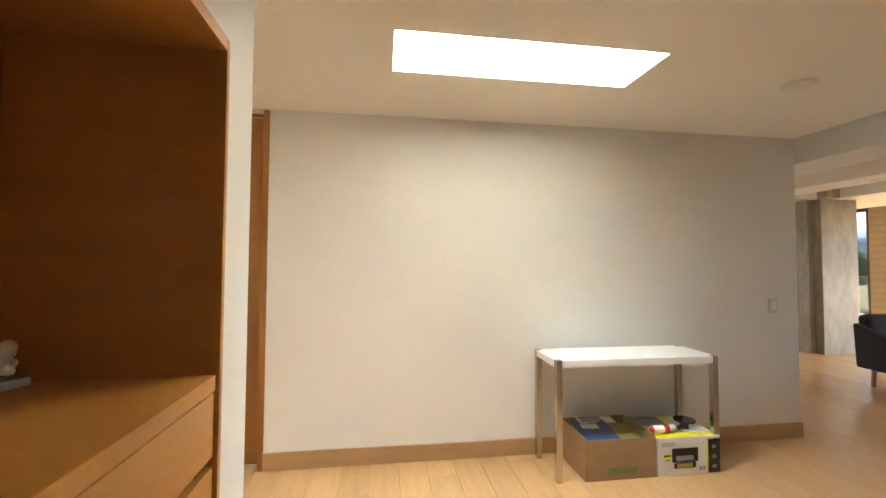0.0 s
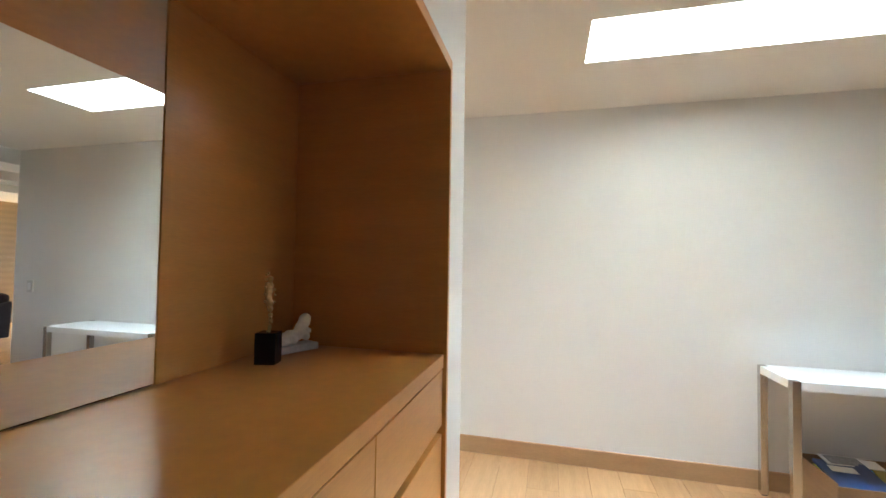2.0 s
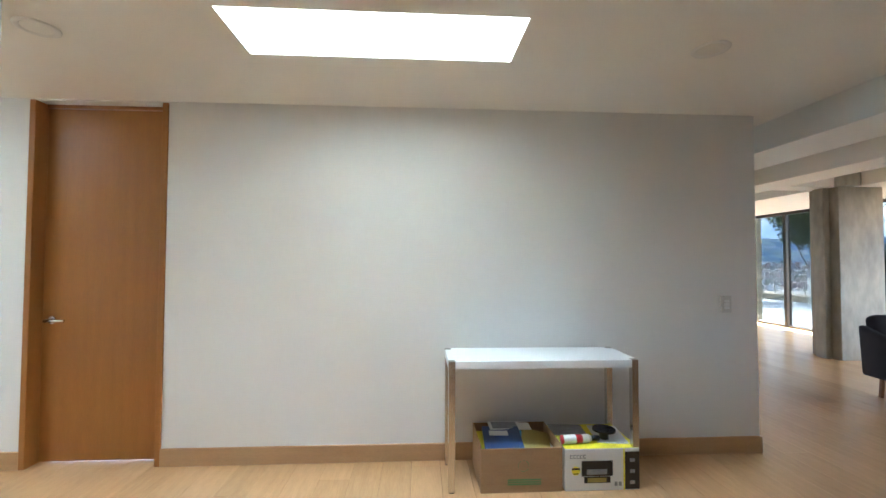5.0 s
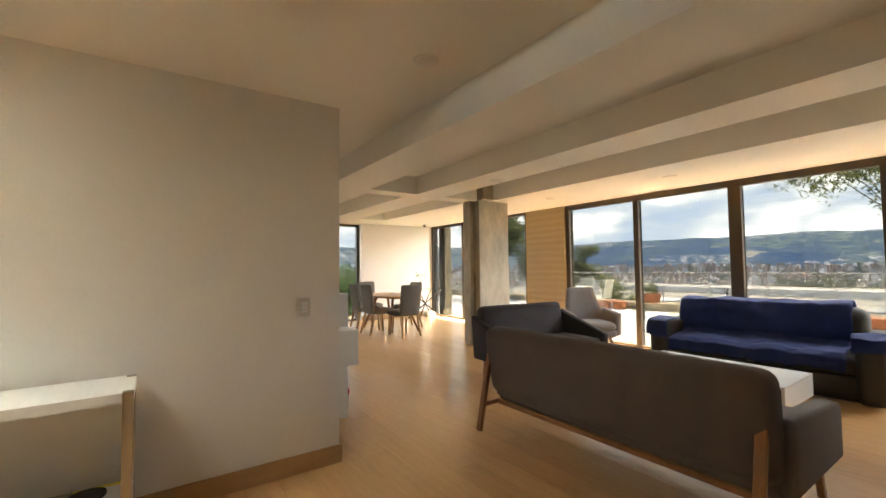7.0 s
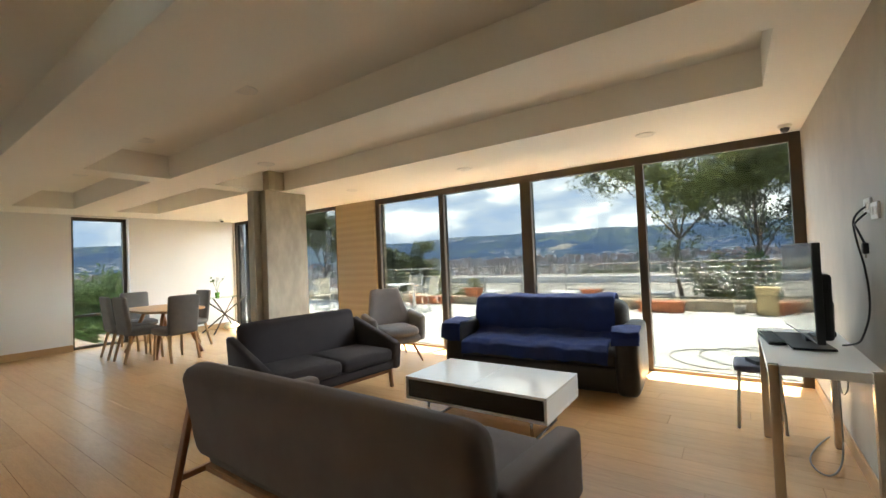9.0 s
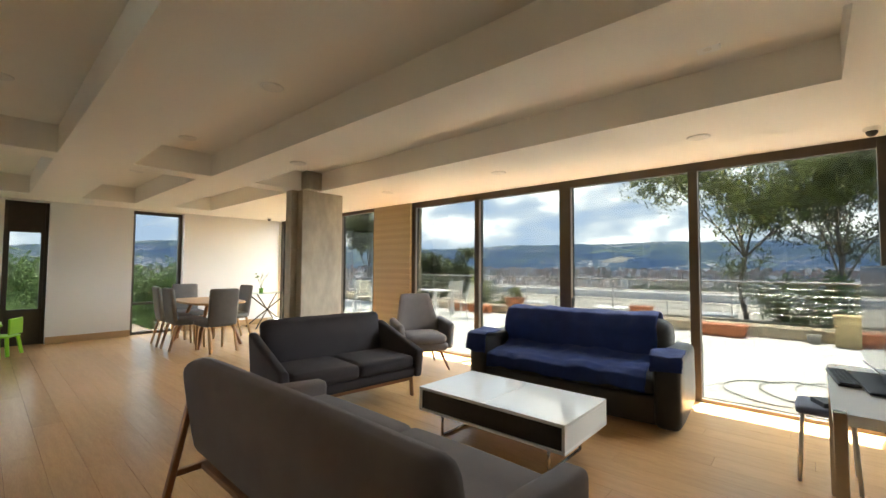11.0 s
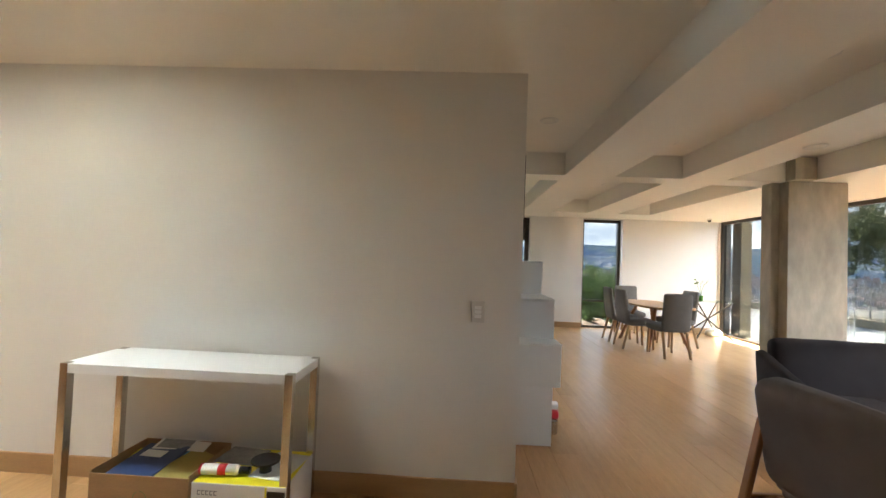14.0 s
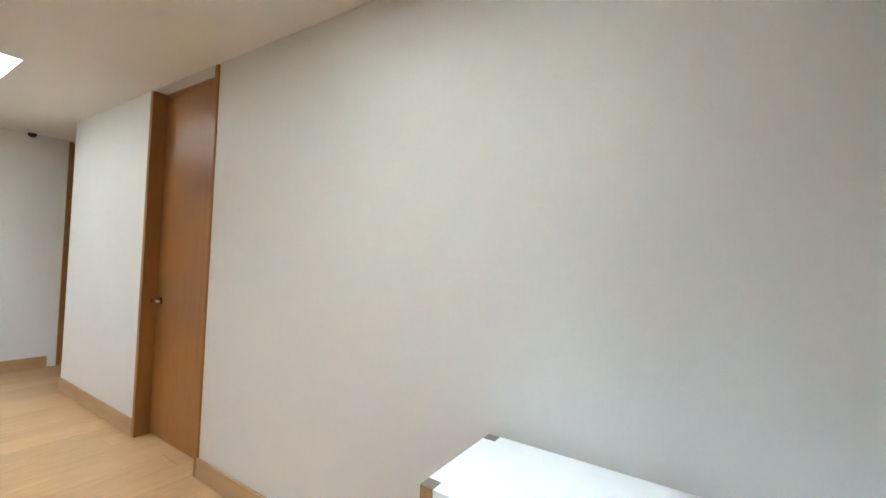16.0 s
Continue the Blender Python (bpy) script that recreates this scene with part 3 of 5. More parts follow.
def dome_cam(x, y):
    c = thing("security_camera", "small dark dome camera on the ceiling", "camera", pose(x, y, CE))
    bm = bmesh.new()
    rod(bm, (0, 0, 0), (0, 0, -0.03), 0.05, seg=20)
    part("base", bm, LAMPWHITE, c)
    bm = bmesh.new()
    bmesh.ops.create_uvsphere(bm, u_segments=16, v_segments=8, radius=0.036, matrix=Matrix.Translation((0, 0, -0.035)))
    part("dome", bm, PLASTIC, c, smooth=True)


dome_cam(8.55, -0.10)
dome_cam(8.33, 9.45)
dome_cam(-3.85, 2.95)


# ---- hall: niche cabinet ----
def niche_cabinet():
    c = thing("niche_cabinet", "built-in warm oak niche cabinet with drawers and mirror", "cabinet")
    xf, xb, y0, y1 = -0.252, -0.80, -1.0, 1.352
    pbox("back_panel", VENEER, c, (xb - 0.03, xb, 0.827, y1, 1.072, 1.99), 0.001)
    pbox("side_panel", VENEER, c, (xb - 0.03, xf + 0.012, y1 + 0.001, y1 + 0.021, 0.0, 2.028), 0.002)
    pbox("side_panel", VENEER, c, (xb - 0.03, xf + 0.012, y0 - 0.02, y0 - 0.001, 0.0, 2.028), 0.002)
    pbox("top_panel", VENEER, c, (xb - 0.03, xf + 0.012, y0, y1, 1.99, 2.028), 0.002)
    pbox("counter", VENEER, c, (xb - 0.03, xf + 0.002, y0, y1, 1.028, 1.071), 0.002)
    pbox("body", VENEER, c, (xb - 0.03, xf - 0.05, y0, y1, 0.08, 1.027), 0.001)
    pbox("plinth", VENEER, c, (xb, xf - 0.06, y0, y1, 0.0, 0.08), 0.001)
    pbox("mirror_backing", BLACK, c, (xb - 0.03, xb - 0.006, y0, 0.824, 1.072, 1.99), 0.001)
    pbox("mirror", MIRROR, c, (xb - 0.006, xb, y0, 0.824, 1.076, 1.986), 0.0015, 1, "large frameless mirror")
    ys = [y1 - 0.002 - i * 0.525 for i in range(5)]
    for b, a in zip(ys, ys[1:]):
        for z0, z1 in ((0.848, 1.023), (0.47, 0.822), (0.085, 0.444)):
            pbox("drawer_front", VENEER, c, (xf - 0.02, xf, a + 0.002, b - 0.001, z0, z1), 0.0015, 1)


niche_cabinet()


def figure(name, label, balls, material, m, res=0.006):
    """A small statue as one smooth closed skin over a chain of balls."""
    mb = bpy.data.metaballs.new(name)
    mb.resolution = mb.render_resolution = res
    mb.threshold = 0.35
    for x, y, z, r in balls:
        e = mb.elements.new()
        e.co, e.radius = (x, y, z), r
    ob = new(name, mb)
    me = bpy.data.meshes.new_from_object(ob.evaluated_get(bpy.context.evaluated_depsgraph_get()))
    bpy.data.objects.remove(ob)
    me.materials.clear()
    me.materials.append(material)
    for p in me.polygons:
        p.use_smooth = True
    o = new(name, me)
    o.matrix_basis = m
    return tagged(o, label, "statue")


blk = thing("statue_base", "small black block under a gilt statue", "plinth", pose(-0.695, 1.082, 1.0715, 0, 0, 15))
pbox("block", BLACK, blk, (-0.029, 0.029, -0.026, 0.026, 0, 0.088), 0.002)
FIG = [(0.0, 0.0, 0.004, 0.014), (0.004, 0.0, 0.02, 0.012), (0.006, 0.006, 0.045, 0.013), (0.004, 0.008, 0.075, 0.016), (0, 0.006, 0.105, 0.020), (0.0, 0.002, 0.13, 0.026), (-0.004, 0.0, 0.155, 0.022),
       (-0.004, -0.002, 0.18, 0.026), (0.0, 0.0, 0.205, 0.026), (0, 0.004, 0.235, 0.020), (0.01, -0.012, 0.03, 0.010), (0.012, -0.012, 0.065, 0.012), (0.01, -0.008, 0.10, 0.014),
       (0.0, 0.028, 0.20, 0.012), (0.004, 0.044, 0.185, 0.010), (0.004, 0.052, 0.16, 0.010), (0.004, 0.046, 0.13, 0.010), (0.0, 0.032, 0.10, 0.010), (0.0, 0.016, 0.055, 0.010),
       (0.0, -0.03, 0.215, 0.012), (0.0, -0.042, 0.235, 0.010), (0.0, -0.046, 0.20, 0.010), (0.0, -0.050, 0.17, 0.010), (0, -0.044, 0.14, 0.010), (0, -0.036, 0.255, 0.010), (0.0, -0.015, 0.262, 0.010)]
figure("gilt_statue", "slender gilt metal standing figure statue on a black block", FIG, GOLD, pose(-0.695, 1.082, 1.159, 0, 0, 15) @ Matrix.Scale(0.64, 4))
slab = thing("figurine_slab", "thin white plaster slab under a reclining figurine", "plinth", pose(-0.728, 1.235, 1.0715, 0, 0, 68))
pbox("block", PLASTER, slab, (-0.085, 0.085, -0.032, 0.032, 0, 0.022), 0.003)
LIE = [(-0.085, 0.0, 0.012, 0.02), (-0.06, 0.0, 0.018, 0.03), (-0.035, 0.004, 0.026, 0.036), (-0.005, 0.0, 0.034, 0.040), (0.02, 0.0, 0.032, 0.036), (0.042, 0.0, 0.046, 0.040), (0.052, 0.006, 0.068, 0.034),
       (0.064, 0.0, 0.094, 0.036), (0.066, -0.004, 0.102, 0.03), (0.06, -0.02, 0.028, 0.024), (0.075, -0.012, 0.05, 0.02), (0.0, -0.02, 0.02, 0.026), (-0.03, -0.016, 0.016, 0.024), (0.078, 0.0, 0.078, 0.018)]
figure("plaster_figurine", "small white plaster reclining figurine on a slab", LIE, PLASTER, pose(-0.728, 1.235, 1.093, 0, 0, 68) @ Matrix.Scale(0.78, 4))


# ---- hall: side table and what stands under it ----
def side_table(m, label):
    t = thing("side_table", label, "table", m, "white tables with chrome legs")
    w, d, h, l = 1.155, 0.385, 0.77, 0.042
    bm = bmesh.new()
    outline = [(l, 0), (w - l, 0), (w - l, l), (w, l), (w, d - l), (w - l, d - l), (w - l, d), (l, d), (l, d - l), (0, d - l), (0, l), (l, l)]
    face = bm.faces.new([bm.verts.new((px, py, h - 0.046)) for px, py in outline])
    up = bmesh.ops.extrude_face_region(bm, geom=[face])["geom"]
    bmesh.ops.translate(bm, vec=(0, 0, 0.045), verts=[v for v in up if isinstance(v, bmesh.types.BMVert)])
    part("tabletop", bm, WHITETOP, t)
    for x in (0, w - l):
        for y in (0, d - l):
            leg = pbox("leg", CHROME, t, (x + 0.001, x + l - 0.001, y + 0.001, y + l - 0.001, 0.006, h), 0.002)
            pbox("foot", PLASTIC, leg, (x + 0.006, x + l - 0.006, y + 0.006, y + l - 0.006, 0.0005, 0.007), 0.001)
    return t


side_table(pose(1.310, 2.635, 0), "white laminate side table with square chrome legs")


def open_box():
    b = thing("cardboard_box", "open brown cardboard box full of papers", "box", pose(1.50, 2.63, 0.001))
    w, d, h = 0.49, 0.37, 0.27
    pbox("side", CARD, b, (0, w, 0, 0.006, 0, h - 0.012), 0.001, 1)
    pbox("side", CARD, b, (0, w, d - 0.006, d, 0, h), 0.001, 1)
    pbox("side", CARD, b, (0, 0.006, 0.007, d - 0.007, 0, h), 0.001, 1)
    pbox("side", CARD, b, (w - 0.006, w, 0.007, d - 0.007, 0, h), 0.001, 1)
    pbox("base", CARD, b, (0.007, w - 0.007, 0.007, d - 0.007, 0, 0.006), 0.001, 1)
    bm = bmesh.new()
    for z in (0.045, 0.058, 0.071):
        box(bm, 0.16, 0.36, -0.0016, -0.0002, z, z + 0.008)
    part("print", bm, GREENPRINT, b, "faded green printed bars")
    bm = bmesh.new()
    for i in range(24):
        a0, a1 = 2 * math.pi * i / 24, 2 * math.pi * (i + 1) / 24
        if i % 8 < 6:
            tube(bm, [(0.255 + 0.032 * math.cos(a0), -0.0008, 0.155 + 0.032 * math.sin(a0)), (0.255 + 0.032 * math.cos(a1), -0.0008, 0.155 + 0.032 * math.sin(a1))], 0.0014, 4)
    part("recycling_mark", bm, GREENPRINT, b)


open_box()


def stack(name, label, cat, mtl, dims, m, extra=()):
    s = thing(name, label, cat, m)
    pbox("cover", mtl, s, dims, 0.002, 1)
    for n, mm, dd in extra:
        pbox(n, mm, s, dd, 0.001, 1)


stack("paper_pile", "pile of loose papers filling the box", "paper", PAPER, (1.51, 1.98, 2.645, 2.99, 0.008, 0.20), pose(0, 0, 0))
stack("notebook", "navy notebook with a white label on the papers", "notebook", NAVYPAPER, (-0.12, 0.12, -0.15, 0.15, 0, 0.018), pose(1.665, 2.80, 0.232, 6, 0, -4),
      [("label_sticker", PAPER, (-0.08, 0.04, 0.03, 0.09, 0.0182, 0.0188)), ("pages", PAPER, (-0.112, 0.117, -0.147, -0.1515, 0.004, 0.014))])
stack("folder", "bright blue paper folder under a notebook", "folder", CYANPAPER, (-0.12, 0.14, -0.14, 0.15, 0, 0.006), pose(1.68, 2.805, 0.219, 6, 0, -7))
stack("yellow_folder", "yellow paper folder leaning in the box", "folder", YELLOW, (-0.12, 0.1, -0.15, 0.15, 0, 0.005), pose(1.63, 2.81, 0.210, 6, 3, 4))
stack("envelope", "ochre paper envelope lying in the box", "envelope", OCHRE, (-0.09, 0.09, -0.15, 0.13, 0, 0.008), pose(1.875, 2.80, 0.226, 5, 9, -14))
stack("brochure", "grey printed brochure with white edges", "brochure", PAPER, (-0.14, 0.14, -0.05, 0.05, 0, 0.006), pose(1.74, 2.955, 0.262, 8, 2, 3), [("picture", GREYPRINT, (-0.12, 0.05, -0.04, 0.04, 0.0062, 0.0068))])


def text(name, body, size, m, material, parent):
    cu = bpy.data.curves.new(name, "FONT")
    cu.body, cu.size, cu.extrude = body, size, 0.0004
    cu.space_character = 1.05
    ob = new(name, cu)
    me = bpy.data.meshes.new_from_object(ob.evaluated_get(bpy.context.evaluated_depsgraph_get()))
    bpy.data.objects.remove(ob)
    me.materials.clear()
    me.materials.append(material)
    o = new(name, me)
    o.parent = parent
    o.matrix_basis = m
    return o


def printer_box():
    b = thing("printer_box", "white and yellow printed carton of a printer", "box", pose(2.005, 2.63, 0.001))
    w, d, h = 0.455, 0.37, 0.245
    pbox("carton", PAPER, b, (0, w, 0, d, 0, h), 0.003)
    pbox("top_print", YELLOW, b, (0.004, w - 0.004, 0.004, d - 0.004, h + 0.0004, h + 0.0012), 0)
    pbox("side_print", BLACK, b, (0.365, w - 0.002, -0.0012, -0.0004, 0.004, h - 0.02), 0)
    pbox("stripe", YELLOW, b, (0.355, 0.364, -0.0012, -0.0004, 0.002, h - 0.002), 0)
    bm = bmesh.new()
    box(bm, 0.10, 0.29, -0.0014, -0.0004, 0.085, 0.175)
    box(bm, 0.115, 0.275, -0.0014, -0.0004, 0.045, 0.083)
    part("picture", bm, BLACK, b, "printed picture of a black printer")
    pbox("picture_detail", GREYPRINT, b, (0.13, 0.255, -0.0022, -0.0016, 0.095, 0.125), 0)
    pbox("picture_detail", OCHRE, b, (0.135, 0.25, -0.0022, -0.0016, 0.05, 0.075), 0)
    bm = bmesh.new()
    rod(bm, (0.065, -0.0014, 0.118), (0.065, -0.0004, 0.118), 0.026, seg=24)
    part("badge", bm, YELLOW, b)
    pbox("print_bar", BLACK, b, (0.04, 0.09, -0.0022, -0.0016, 0.124, 0.135), 0)
    pbox("print_bar", BLACK, b, (0.05, 0.08, -0.0022, -0.0016, 0.098, 0.104), 0)
    for z in (0.035, 0.10, 0.165):
        pbox("print_bar", GREYPRINT, b, (0.395, 0.425, -0.0022, -0.0014, z, z + 0.02), 0)
    for x in (0.30, 0.325):
        pbox("print_bar", GREYPRINT, b, (x, x + 0.018, -0.0014, -0.0004, 0.025, 0.05), 0)
    # the maker's mark as plain bars
    bm = bmesh.new()
    for i in range(5):
        x = 0.03 + i * 0.02
        box(bm, x, x + 0.0045, -0.0014, -0.0004, 0.190, 0.212)
        box(bm, x + 0.0045, x + 0.015, -0.0014, -0.0004, 0.2075, 0.212)
        box(bm, x + 0.0045, x + 0.015, -0.0014, -0.0004, 0.190, 0.1945)
    part("brand_mark", bm, GREYPRINT, b)
    pbox("side_panel", PAPER, b, (w + 0.0005, w + 0.0015, 0.01, d - 0.01, 0.01, h - 0.01), 0)


printer_box()
stack("magazine", "grey illustrated magazine lying on the carton", "magazine", GREYPRINT, (-0.11, 0.11, -0.07, 0.10, 0, 0.008), pose(2.11, 2.885, 0.2475, 0, 0, -6))
stack("leaflet", "white printed leaflet on the printer carton", "leaflet", PAPER, (-0.09, 0.10, -0.14, 0.13, 0, 0.004), pose(2.345, 2.83, 0.2475, 0, 0, -8))
tb_ = thing("spray_bottle", "white bottle with a red mark and black cap", "bottle", pose(2.01, 2.70, 0.275, 0, 0, 0))
bm = bmesh.new()
rod(bm, (0.0, 0, 0), (0.17, 0.01, 0), 0.026, seg=20)
rod(bm, (0.17, 0.01, 0), (0.185, 0.011, 0), 0.026, 0.016, seg=20)
part("bottle_body", bm, WHITETOP, tb_, smooth=True)
bm = bmesh.new()
rod(bm, (0.185, 0.011, 0), (0.235, 0.014, 0), 0.017, seg=16)
part("cap", bm, BLACK, tb_, "black cap", True)
bm = bmesh.new()
rod(bm, (0.085, 0.005, 0), (0.125, 0.0072, 0), 0.0264, seg=20)
part("mark", bm, RED, tb_, "red band", True)
bm = bmesh.new()
rod(bm, (-0.004, 0, 0), (0.008, 0, 0), 0.0266, seg=20)
part("rim", bm, RED, tb_, smooth=True)
disc = thing("round_stand", "round black disc on a short stem", "stand", pose(2.30, 2.76, 0.2525))
bm = bmesh.new()
rod(bm, (0, 0, 0), (0, 0, 0.05), 0.03, 0.024, seg=16)
part("stem", bm, BLACK, disc)
bm = bmesh.new()
rod(bm, (0, 0, 0.05), (0, 0, 0.06), 0.07, seg=28)
part("top", bm, BLACK, disc)


def switch_plate(m, n, label, w=0.075):
    s = thing("wall_switch", label, "switch", m)
    pbox("plate", SWITCH, s, (-w / 2, w / 2, -0.014, 0, -0.06, 0.06), 0.003)
    for i in range(n):
        z = 0.012 * (n - 1) - i * 0.024
        pbox("rocker", WHITETOP, s, (-w / 2 + 0.018, w / 2 - 0.018, -0.018, -0.013, z - 0.010, z + 0.010), 0.002)


switch_plate(pose(3.345, YH, 1.06), 3, "white wall switch plate with small rockers")
switch_plate(pose(XW, 3.33, 1.06, 0, 0, 90), 2, "white wall switch plate with dark gap")
switch_plate(pose(XW, 3.46, 1.06, 0, 0, 90), 2, "white wall switch plate with dark gap")


# ---- west wall: pictures and stacked boxes ----
def picture(y0, y1, z0, z1):
    p = thing("framed_picture", "framed picture with a deep black frame", "picture", pose(XW, 0, 0), "framed pictures")
    f, d = 0.025, 0.03
    pbox("frame", BLACK, p, (0.001, d, y0, y0 + f, z0, z1), 0.002)
    pbox("frame", BLACK, p, (0.001, d, y1 - f, y1, z0, z1), 0.002)
    pbox("frame", BLACK, p, (0.001, d, y0 + f, y1 - f, z0, z0 + f), 0.002)
    pbox("frame", BLACK, p, (0.001, d, y0 + f, y1 - f, z1 - f, z1), 0.002)
    pbox("print", GREYPRINT, p, (0.004, d - 0.012, y0 + f, y1 - f, z0 + f, z1 - f), 0)
    pbox("mount", PAPER, p, (0.002, d - 0.014, y0 + f, y1 - f, z0 + f, z1 - f), 0)


picture(3.24, 3.92, 1.475, 2.015)
picture(4.43, 5.15, 1.49, 2.035)


def storage_cube(x1, y0, z0, z1, depth):
    c = thing("storage_box", "plain white stacked storage box", "storage box", pose(0, 0, 0), "staggered stack of white boxes")
    pbox("carcass", WALL, c, (XW + 0.018, x1, y0, y0 + depth, z0 + 0.001, z1), 0.004)
    pbox("lid", WHITETOP, c, (XW + 0.016, x1 + 0.002, y0 - 0.003, y0 + depth, z1 + 0.0005, z1 + 0.012), 0.003)


storage_cube(3.955, 3.83, 0.0, 0.487, 0.75)
storage_cube(3.955, 3.60, 0.50, 0.785, 0.62)
storage_cube(3.945, 3.80, 0.798, 1.077, 0.7)
storage_cube(3.935, 4.25, 1.09, 1.36, 0.5)
toy = thing("toy_car", "small red and white toy vehicle on the floor", "toy", pose(4.03, 4.12, 0, 0, 0, 80))
pbox("body", RED, toy, (-0.09, 0.09, -0.04, 0.04, 0.13, 0.19), 0.015)
pbox("cabin", WHITETOP, toy, (-0.05, 0.04, -0.035, 0.035, 0.19, 0.235), 0.012)
pbox("base", CHROME, toy, (-0.085, 0.085, -0.035, 0.035, 0.001, 0.13), 0.02)


# ---- seating ----
def grey_sofa():
    s = thing("sofa", "long grey upholstered sofa with slanted walnut frame", "sofa", pose(4.79, 0.94, 0))
    L, D = 2.0, 0.86
    tilt = lambda: Matrix.Translation((0.10, 0, 0.36)) @ pose(0, 0, 0, 0, -9, 0) @ Matrix.Translation((-0.10, 0, -0.36))
    soft_box("backrest", GREYFAB, s, (0.035, 0.20, 0.055, L - 0.01, 0.29, 0.815), 0.06, 0.012, m=tilt(), cuts=9)
    soft_box("seat_base", GREYFAB, s, (0.10, D - 0.04, 0.05, L - 0.05, 0.22, 0.34), 0.03, 0.006)
    for a, b in ((0.12, L / 2 - 0.004), (L / 2 + 0.004, L - 0.12)):
        soft_box("seat_cushion", GREYFAB, s, (0.19, D - 0.01, a, b, 0.335, 0.465), 0.045, 0.014)
    for a, b in ((0.0, 0.125), (L - 0.125, L)):
        bm = bmesh.new()
        vs = box(bm, 0.10, D, a, b, 0.24, 0.56)
        for v in vs:
            if v.co.z > 0.5:
                v.co.z = 0.545 if v.co.x > 0.5 else 0.60
        bmesh.ops.bevel(bm, geom=bm.edges[:], offset=0.035, segments=4, profile=0.5, affect="EDGES")
        part("armrest", bm, GREYFAB, s, smooth=True)
    for y in (0.10, L - 0.03):
        bm = bmesh.new()
        bar(bm, (-0.10, y, 0.0), (0.028, y, 0.60), 0.05, 0.032)
        part("rear_leg", bm, LEGWOOD, s)
        bm = bmesh.new()
        bar(bm, (-0.06, y, 0.20), (D - 0.06, y, 0.215), 0.03, 0.035)
        part("side_rail", bm, LEGWOOD, s)
        bm = bmesh.new()
        bar(bm, (D - 0.02, y, 0.0), (D - 0.09, y, 0.225), 0.036, 0.045)
        part("front_leg", bm, LEGWOOD, s)
    for x in (0.10, D - 0.10):
        bm = bmesh.new()
        bar(bm, (x, 0.06, 0.205), (x, L - 0.05, 0.205), 0.04, 0.035)
        part("stretcher", bm, LEGWOOD, s)


grey_sofa()


def loveseat():
    """Faces local -y."""
    s = thing("loveseat", "dark charcoal two-seat sofa on walnut base", "sofa", pose(5.66, 3.50, 0, 0, 0, -5.5))
    L, D = 1.48, 0.78
    m = Matrix.Translation((0, D - 0.1, 0.3)) @ pose(0, 0, 0, -10) @ Matrix.Translation((0, -(D - 0.1), -0.3))
    soft_box("backrest", PLUMFAB, s, (0.09, L - 0.09, D - 0.17, D - 0.03, 0.28, 0.82), 0.05, 0.012, m=m, cuts=9)
    soft_box("seat_base", PLUMFAB, s, (0.05, L - 0.05, 0.03, D - 0.05, 0.20, 0.30), 0.025, 0.004)
    for a, b in ((0.10, L / 2 - 0.003), (L / 2 + 0.003, L - 0.10)):
        soft_box("seat_cushion", PLUMFAB, s, (a, b, 0.02, D - 0.16, 0.295, 0.42), 0.04, 0.014)
    for x0, x1, o in ((0, 0.09, -1), (L - 0.09, L, 1)):
        bm = bmesh.new()
        vs = box(bm, x0, x1, 0.0, D, 0.20, 0.6)
        for v in vs:
            if v.co.z > 0.4:
                v.co.z = 0.47 if v.co.y < 0.3 else 0.72
                v.co.x += o * 0.03
        bmesh.ops.bevel(bm, geom=bm.edges[:], offset=0.03, segments=4, profile=0.5, affect="EDGES")
        part("armrest", bm, PLUMFAB, s, smooth=True)
    for y in (0.07, D - 0.12):
        pbox("base_rail", LEGWOOD, s, (0.08, L - 0.08, y - 0.016, y + 0.016, 0.165, 0.20), 0.004)
        for x in (0.10, L - 0.10):
            bm = bmesh.new()
            bar(bm, (x + (0.02 if x > 0.5 else -0.02), y, 0.0), (x, y, 0.198), 0.036, 0.032)
            part("leg", bm, LEGWOOD, s)


loveseat()


